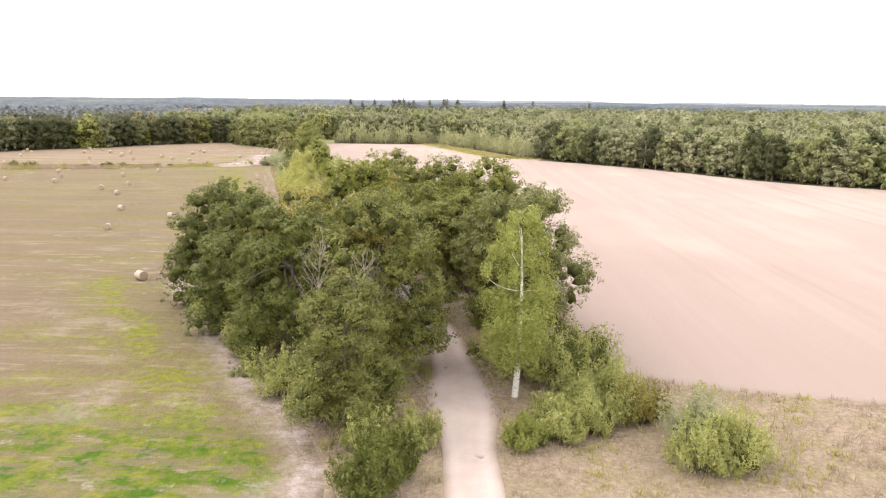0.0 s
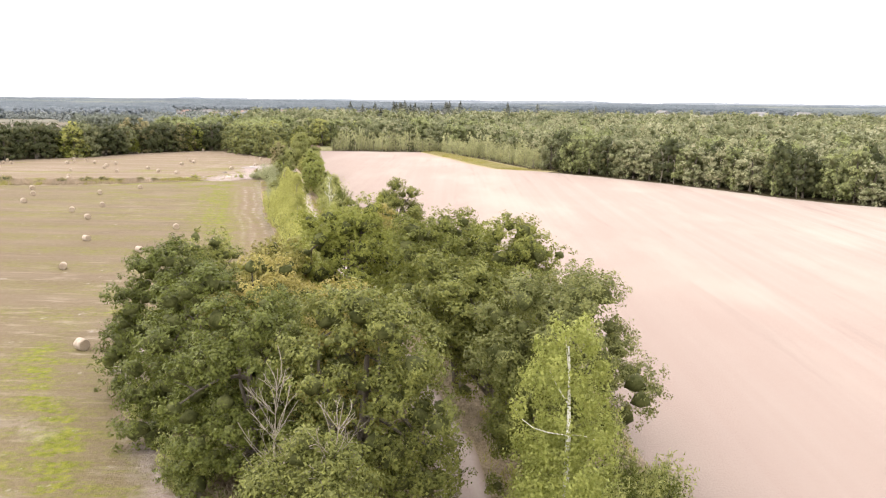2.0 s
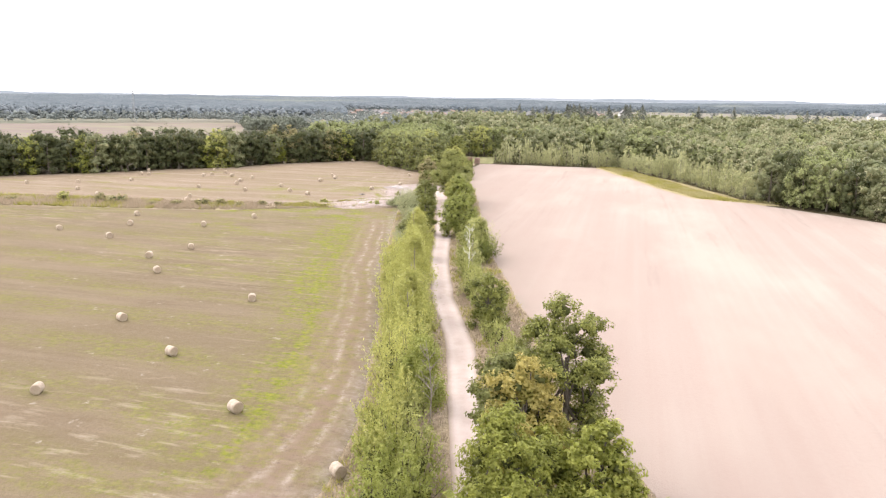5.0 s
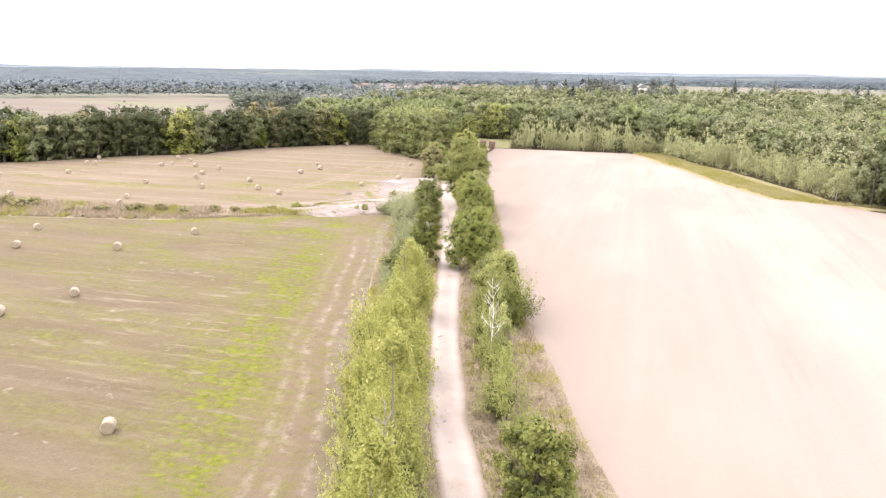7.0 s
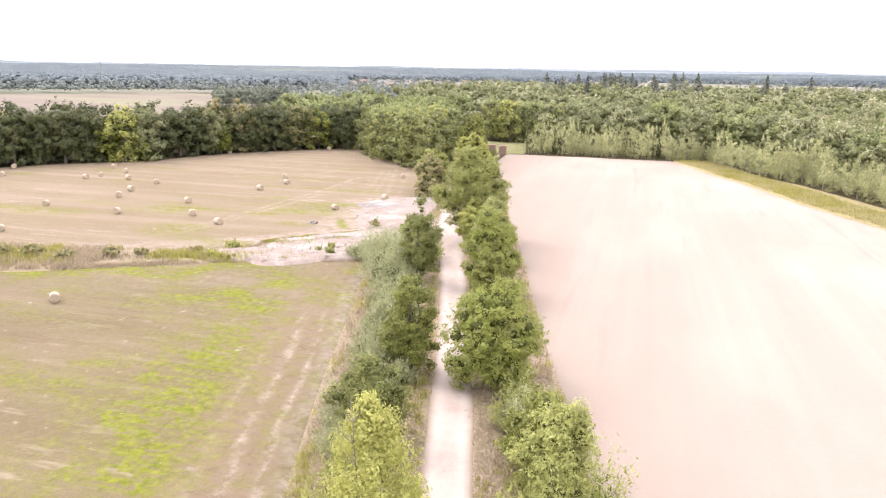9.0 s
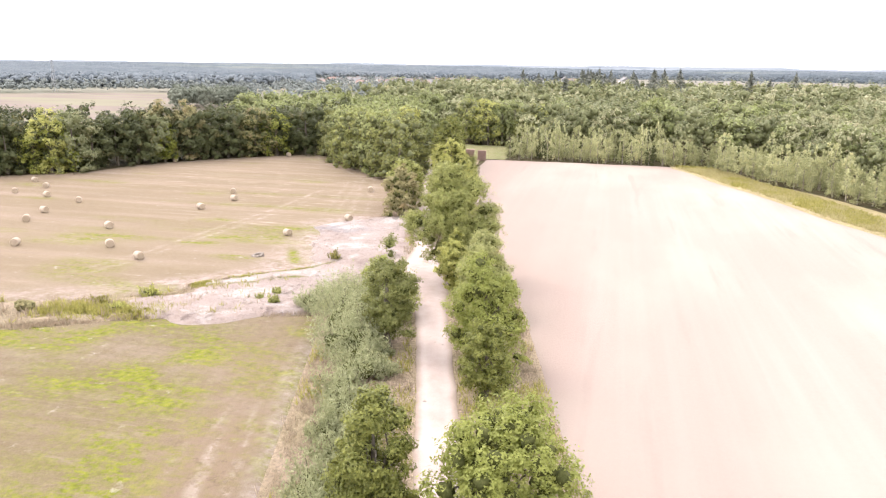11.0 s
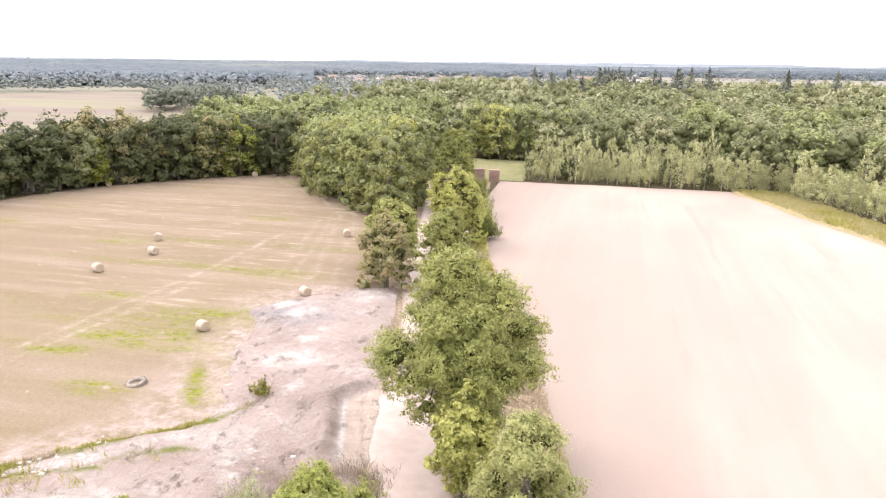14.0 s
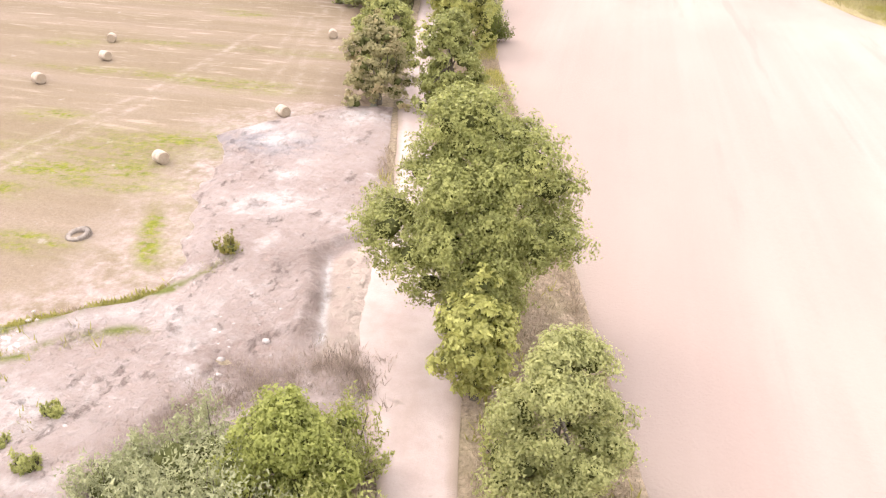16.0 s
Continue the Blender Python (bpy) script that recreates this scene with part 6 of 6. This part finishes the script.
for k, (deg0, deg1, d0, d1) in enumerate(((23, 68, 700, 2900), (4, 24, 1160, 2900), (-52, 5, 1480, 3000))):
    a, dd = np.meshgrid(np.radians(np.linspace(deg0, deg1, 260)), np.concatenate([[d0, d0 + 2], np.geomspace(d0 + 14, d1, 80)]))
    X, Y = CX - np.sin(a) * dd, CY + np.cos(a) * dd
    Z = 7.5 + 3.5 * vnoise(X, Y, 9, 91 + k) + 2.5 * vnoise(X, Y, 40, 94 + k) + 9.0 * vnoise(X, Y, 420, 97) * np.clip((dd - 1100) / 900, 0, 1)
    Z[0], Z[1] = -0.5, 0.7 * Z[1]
    sheet("backdrop_woods_%d" % (k + 1), X, Y, Z, canopy.m, label="canopy of wide woods on the plain, turned blue-green by painted haze", category="woods", smooth=False)

# low ridges on the horizon, with haze painted into their blue-grey
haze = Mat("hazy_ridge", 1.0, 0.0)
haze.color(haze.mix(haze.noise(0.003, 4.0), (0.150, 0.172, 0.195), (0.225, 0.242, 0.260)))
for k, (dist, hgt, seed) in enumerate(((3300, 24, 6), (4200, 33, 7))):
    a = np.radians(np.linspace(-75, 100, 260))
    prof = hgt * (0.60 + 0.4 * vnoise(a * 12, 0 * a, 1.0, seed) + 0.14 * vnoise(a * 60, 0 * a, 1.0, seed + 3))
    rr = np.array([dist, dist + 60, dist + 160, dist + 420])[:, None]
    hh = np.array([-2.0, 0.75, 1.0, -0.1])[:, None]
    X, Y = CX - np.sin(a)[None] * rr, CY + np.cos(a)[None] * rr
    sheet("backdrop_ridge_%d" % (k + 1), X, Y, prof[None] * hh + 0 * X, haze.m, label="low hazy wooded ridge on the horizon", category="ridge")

# lattice mast far off
mx, my = polar(42, 560)
mast = thing("radio_mast", pose(mx, my, 0), "thin grey lattice mast beyond the fields", "mast")
w = Wood()
for sx, sy in ((-1, -1), (1, -1), (1, 1), (-1, 1)):
    w.limb((sx * 1.2, sy * 1.2, 0), (sx * 0.3, sy * 0.3, 26), 0.12, 0.08, rb, 0.0, 3, 4)
part("legs", w.mesh("legs"), STEEL, mast)
w = Wood()
for k in range(10):
    z0, z1 = k * 2.6, k * 2.6 + 2.6
    q0, q1 = 1.2 - 0.9 * z0 / 26, 1.2 - 0.9 * z1 / 26
    for sx, sy, tx, ty in ((-1, -1, 1, -1), (1, -1, 1, 1), (1, 1, -1, 1), (-1, 1, -1, -1)):
        w.limb((sx * q0, sy * q0, z0), (tx * q1, ty * q1, z1), 0.05, 0.05, rb, 0.0, 2, 4)
part("bracing", w.mesh("bracing"), STEEL, mast)

# ---------------------------------------------------------------- grass tufts


def tufts(name, pts, blade, h, material, label, seed, per=5):
    r = np.random.default_rng(seed)
    n = len(pts)
    foot = np.repeat(np.column_stack([pts, np.full(n, 0.02)]), per, 0)
    foot[:, :2] += r.normal(size=(n * per, 2)) * 0.16
    tip = foot + np.column_stack([r.normal(size=(n * per, 2)) * h * 0.35, h * r.uniform(0.5, 1.2, n * per)])
    a = r.uniform(0, 3.14, n * per)
    side = np.column_stack([np.cos(a), np.sin(a), 0 * a]) * blade
    co = np.stack([foot - side, foot + side, tip], 1).reshape(-1, 3)
    me = raw_mesh(name, co, None, np.arange(len(co)).reshape(-1, 3))
    me.materials.append(material)
    return tagged(new(name, me), label, "grass", kind="stuff")


DRY = leaf_material("dry_grass_blades", (0.32, 0.248, 0.170), (0.47, 0.385, 0.28), None, 0, 0.45)
WEED = leaf_material("green_weed_blades", (0.27, 0.255, 0.06), (0.44, 0.40, 0.13), None, 0, 0.45)
rg = np.random.default_rng(1000)
yy = rg.uniform(28, 290, 26000)
lo, hi = left_x(np.clip(yy, -80, 215)), right_x(yy)
xx = lo + (hi - lo) * rg.random(len(yy))
ok = np.abs(xx - road_x(yy)) > 1.7 + 2.4 * np.exp(-((yy - 221) / 6.0) ** 2)
ok &= ~((yy > 200) & (xx < road_x(yy) - 2.5))
pts = np.column_stack([xx, yy])[ok]
green_share = vnoise(pts[:, 0], pts[:, 1], 3, 77) + rg.uniform(-0.2, 0.2, len(pts))
tufts("verge_grass", pts[green_share < 0.62], 0.035, 0.5, DRY, "tall dry straw-coloured grass on the verge", 1001)
tufts("verge_weeds", pts[green_share >= 0.62], 0.045, 0.55, WEED, "yellow-green weeds on the verge", 1002)
xx = rg.uniform(-190, -58, 9000)
yy = south_y(xx) + (north_y(xx) - south_y(xx)) * rg.random(len(xx))
ok = (xx < -80) | (rg.random(len(xx)) < 0.12)
pts = np.column_stack([xx, yy])[ok]
gs = vnoise(pts[:, 0], pts[:, 1], 4, 78) + rg.uniform(-0.2, 0.2, len(pts))
tufts("ditch_grass", pts[gs < 0.68], 0.06, 0.8, DRY, "tall dry grass along the ditch", 1003)
tufts("ditch_weeds", pts[gs >= 0.68], 0.07, 0.8, WEED, "yellow-green weeds along the ditch", 1004)
yy = rg.uniform(242, 322, 6000)
xx = east_x(np.minimum(yy, 319)) + rg.random(len(yy)) * 8
gs = vnoise(xx, yy, 4, 79) + rg.uniform(-0.2, 0.2, len(xx))
YELLOWING = leaf_material("yellowing_grass_blades", (0.34, 0.305, 0.13), (0.50, 0.44, 0.22), None, 0, 0.45)
tufts("strip_grass", np.column_stack([xx, yy])[gs < 0.62], 0.07, 0.6, YELLOWING, "dry grass on the strip along the wood", 1005)
tufts("strip_weeds", np.column_stack([xx, yy])[gs >= 0.62], 0.07, 0.6, WEED, "yellow weeds on the strip along the wood", 1006)
# weeds, dry stalks and rubble on the sand


def along_line(pts, n, spread, x_min):
    """Points strewn along a plan line."""
    q = np.array(pts, float)
    ln = np.concatenate([[0], np.cumsum(np.hypot(*np.diff(q, axis=0).T))])
    t = rg.random(n) * ln[-1]
    out = np.column_stack([np.interp(t, ln, q[:, 0]), np.interp(t, ln, q[:, 1])]) + rg.normal(size=(n, 2)) * spread
    return out[out[:, 0] > x_min]


pts = np.concatenate([along_line(LINE_UP, 1500, 0.28, -74), along_line(LINE_LOW, 650, 0.22, -74)])
keep = vnoise(pts[:, 0], pts[:, 1], 2.0, 81)
tufts("sand_weeds", pts[keep > 0.5], 0.05, 0.35, WEED, "yellow-green weeds in thin lines across the sand", 1007)
tufts("sand_grass", pts[keep <= 0.5], 0.04, 0.32, DRY, "dry grass in thin lines across the sand", 1009)
xx = rg.uniform(-82, -50.5, 1500)
pts = np.column_stack([xx, south_y(xx) + rg.normal(size=1500) * 0.55])
gs = vnoise(pts[:, 0], pts[:, 1], 3.0, 82)
tufts("edge_grass", pts[gs > 0.4], 0.045, 0.35, DRY, "dry grass along the edge of the sand", 1010)
xx, yy = rg.uniform(-76, -64.5, 700), rg.normal(203.2, 0.9, 700)
tufts("edge_weeds", np.column_stack([xx, yy + 0.12 * (xx + 68)]), 0.055, 0.6, WEED, "rank yellow-green weeds beside the sand", 1011)
STALK = leaf_material("dry_brown_stalks", (0.23, 0.175, 0.135), (0.42, 0.335, 0.265), None, 0, 0.3)
pts = along_line([(-52.6, 209.0), (-52.6, 212.3), (-51.6, 213.8), (-49.7, 215.2), (-47.8, 216.7), (-46.6, 215.2)], 1500, 0.8, -57)
tufts("dry_stalks", pts, 0.022, 0.6, STALK, "dry brown stalks at the edge of the sand", 1008)
pts = np.concatenate([along_line(LINE_STONES, 220, 0.55, -66), along_line([(-60, 209), (-54, 212), (-52, 222)], 90, 1.6, -76)])
sv, st = LUMP
co, tri = [], []
for k, (x, y) in enumerate(pts):
    q = rg.uniform(0.05, 0.17) * (1 + 0.28 * rg.normal(size=len(sv)).clip(-1.5, 1.5))
    co.append(sv * q[:, None] * [1.2, 1, 0.7] + [x, y, 0.24])
    tri.append(st + k * len(sv))
me = raw_mesh("rubble", np.concatenate(co), None, np.concatenate(tri))
me.materials.append(plain("pale_stone", (0.27, 0.232, 0.212), (0.47, 0.425, 0.395), 1.5, 0.9))
tagged(new("rubble", me), "pale broken stones strewn along the sand", "rubble", kind="stuff")

# tyre shape added in place of a stony hollow in the meadow
TYRE_STAND_IN = plain("tyre_stand_in_surface", (0.150, 0.126, 0.106), (0.250, 0.212, 0.178), 4.0, 0.8)
tyre = thing("tyre", pose(-66.2, 224.2, -0.12, 6, -9, 20), "tyre shape standing in for a stony hollow in the meadow", "tyre")
bm = bmesh.new()
prof = [(0.40, 0.06), (0.46, 0.0), (0.62, 0.02), (0.68, 0.10), (0.68, 0.28), (0.62, 0.36), (0.46, 0.38), (0.40, 0.32)]
rings = [[bm.verts.new((p * math.cos(a), p * math.sin(a), z)) for p, z in prof] for a in np.linspace(0, 2 * math.pi, 28, endpoint=False)]
for k in range(28):
    for j in range(len(prof)):
        n = (j + 1) % len(prof)
        bm.faces.new((rings[k][j], rings[(k + 1) % 28][j], rings[(k + 1) % 28][n], rings[k][n])).smooth = True
part("casing", bm, TYRE_STAND_IN, tyre)
lug = bmesh.new()
box(lug, 0.665, 0.73, -0.035, 0.035, 0.05, 0.33)
lug_mesh = bpy.data.meshes.new("tread_lug")
lug.to_mesh(lug_mesh)
lug.free()
lug_mesh.materials.append(TYRE_STAND_IN)
for k in range(22):
    ob = part("tread_lug", lug_mesh, None, tyre)
    ob.matrix_basis = Matrix.Rotation(2 * math.pi * k / 22, 4, "Z")
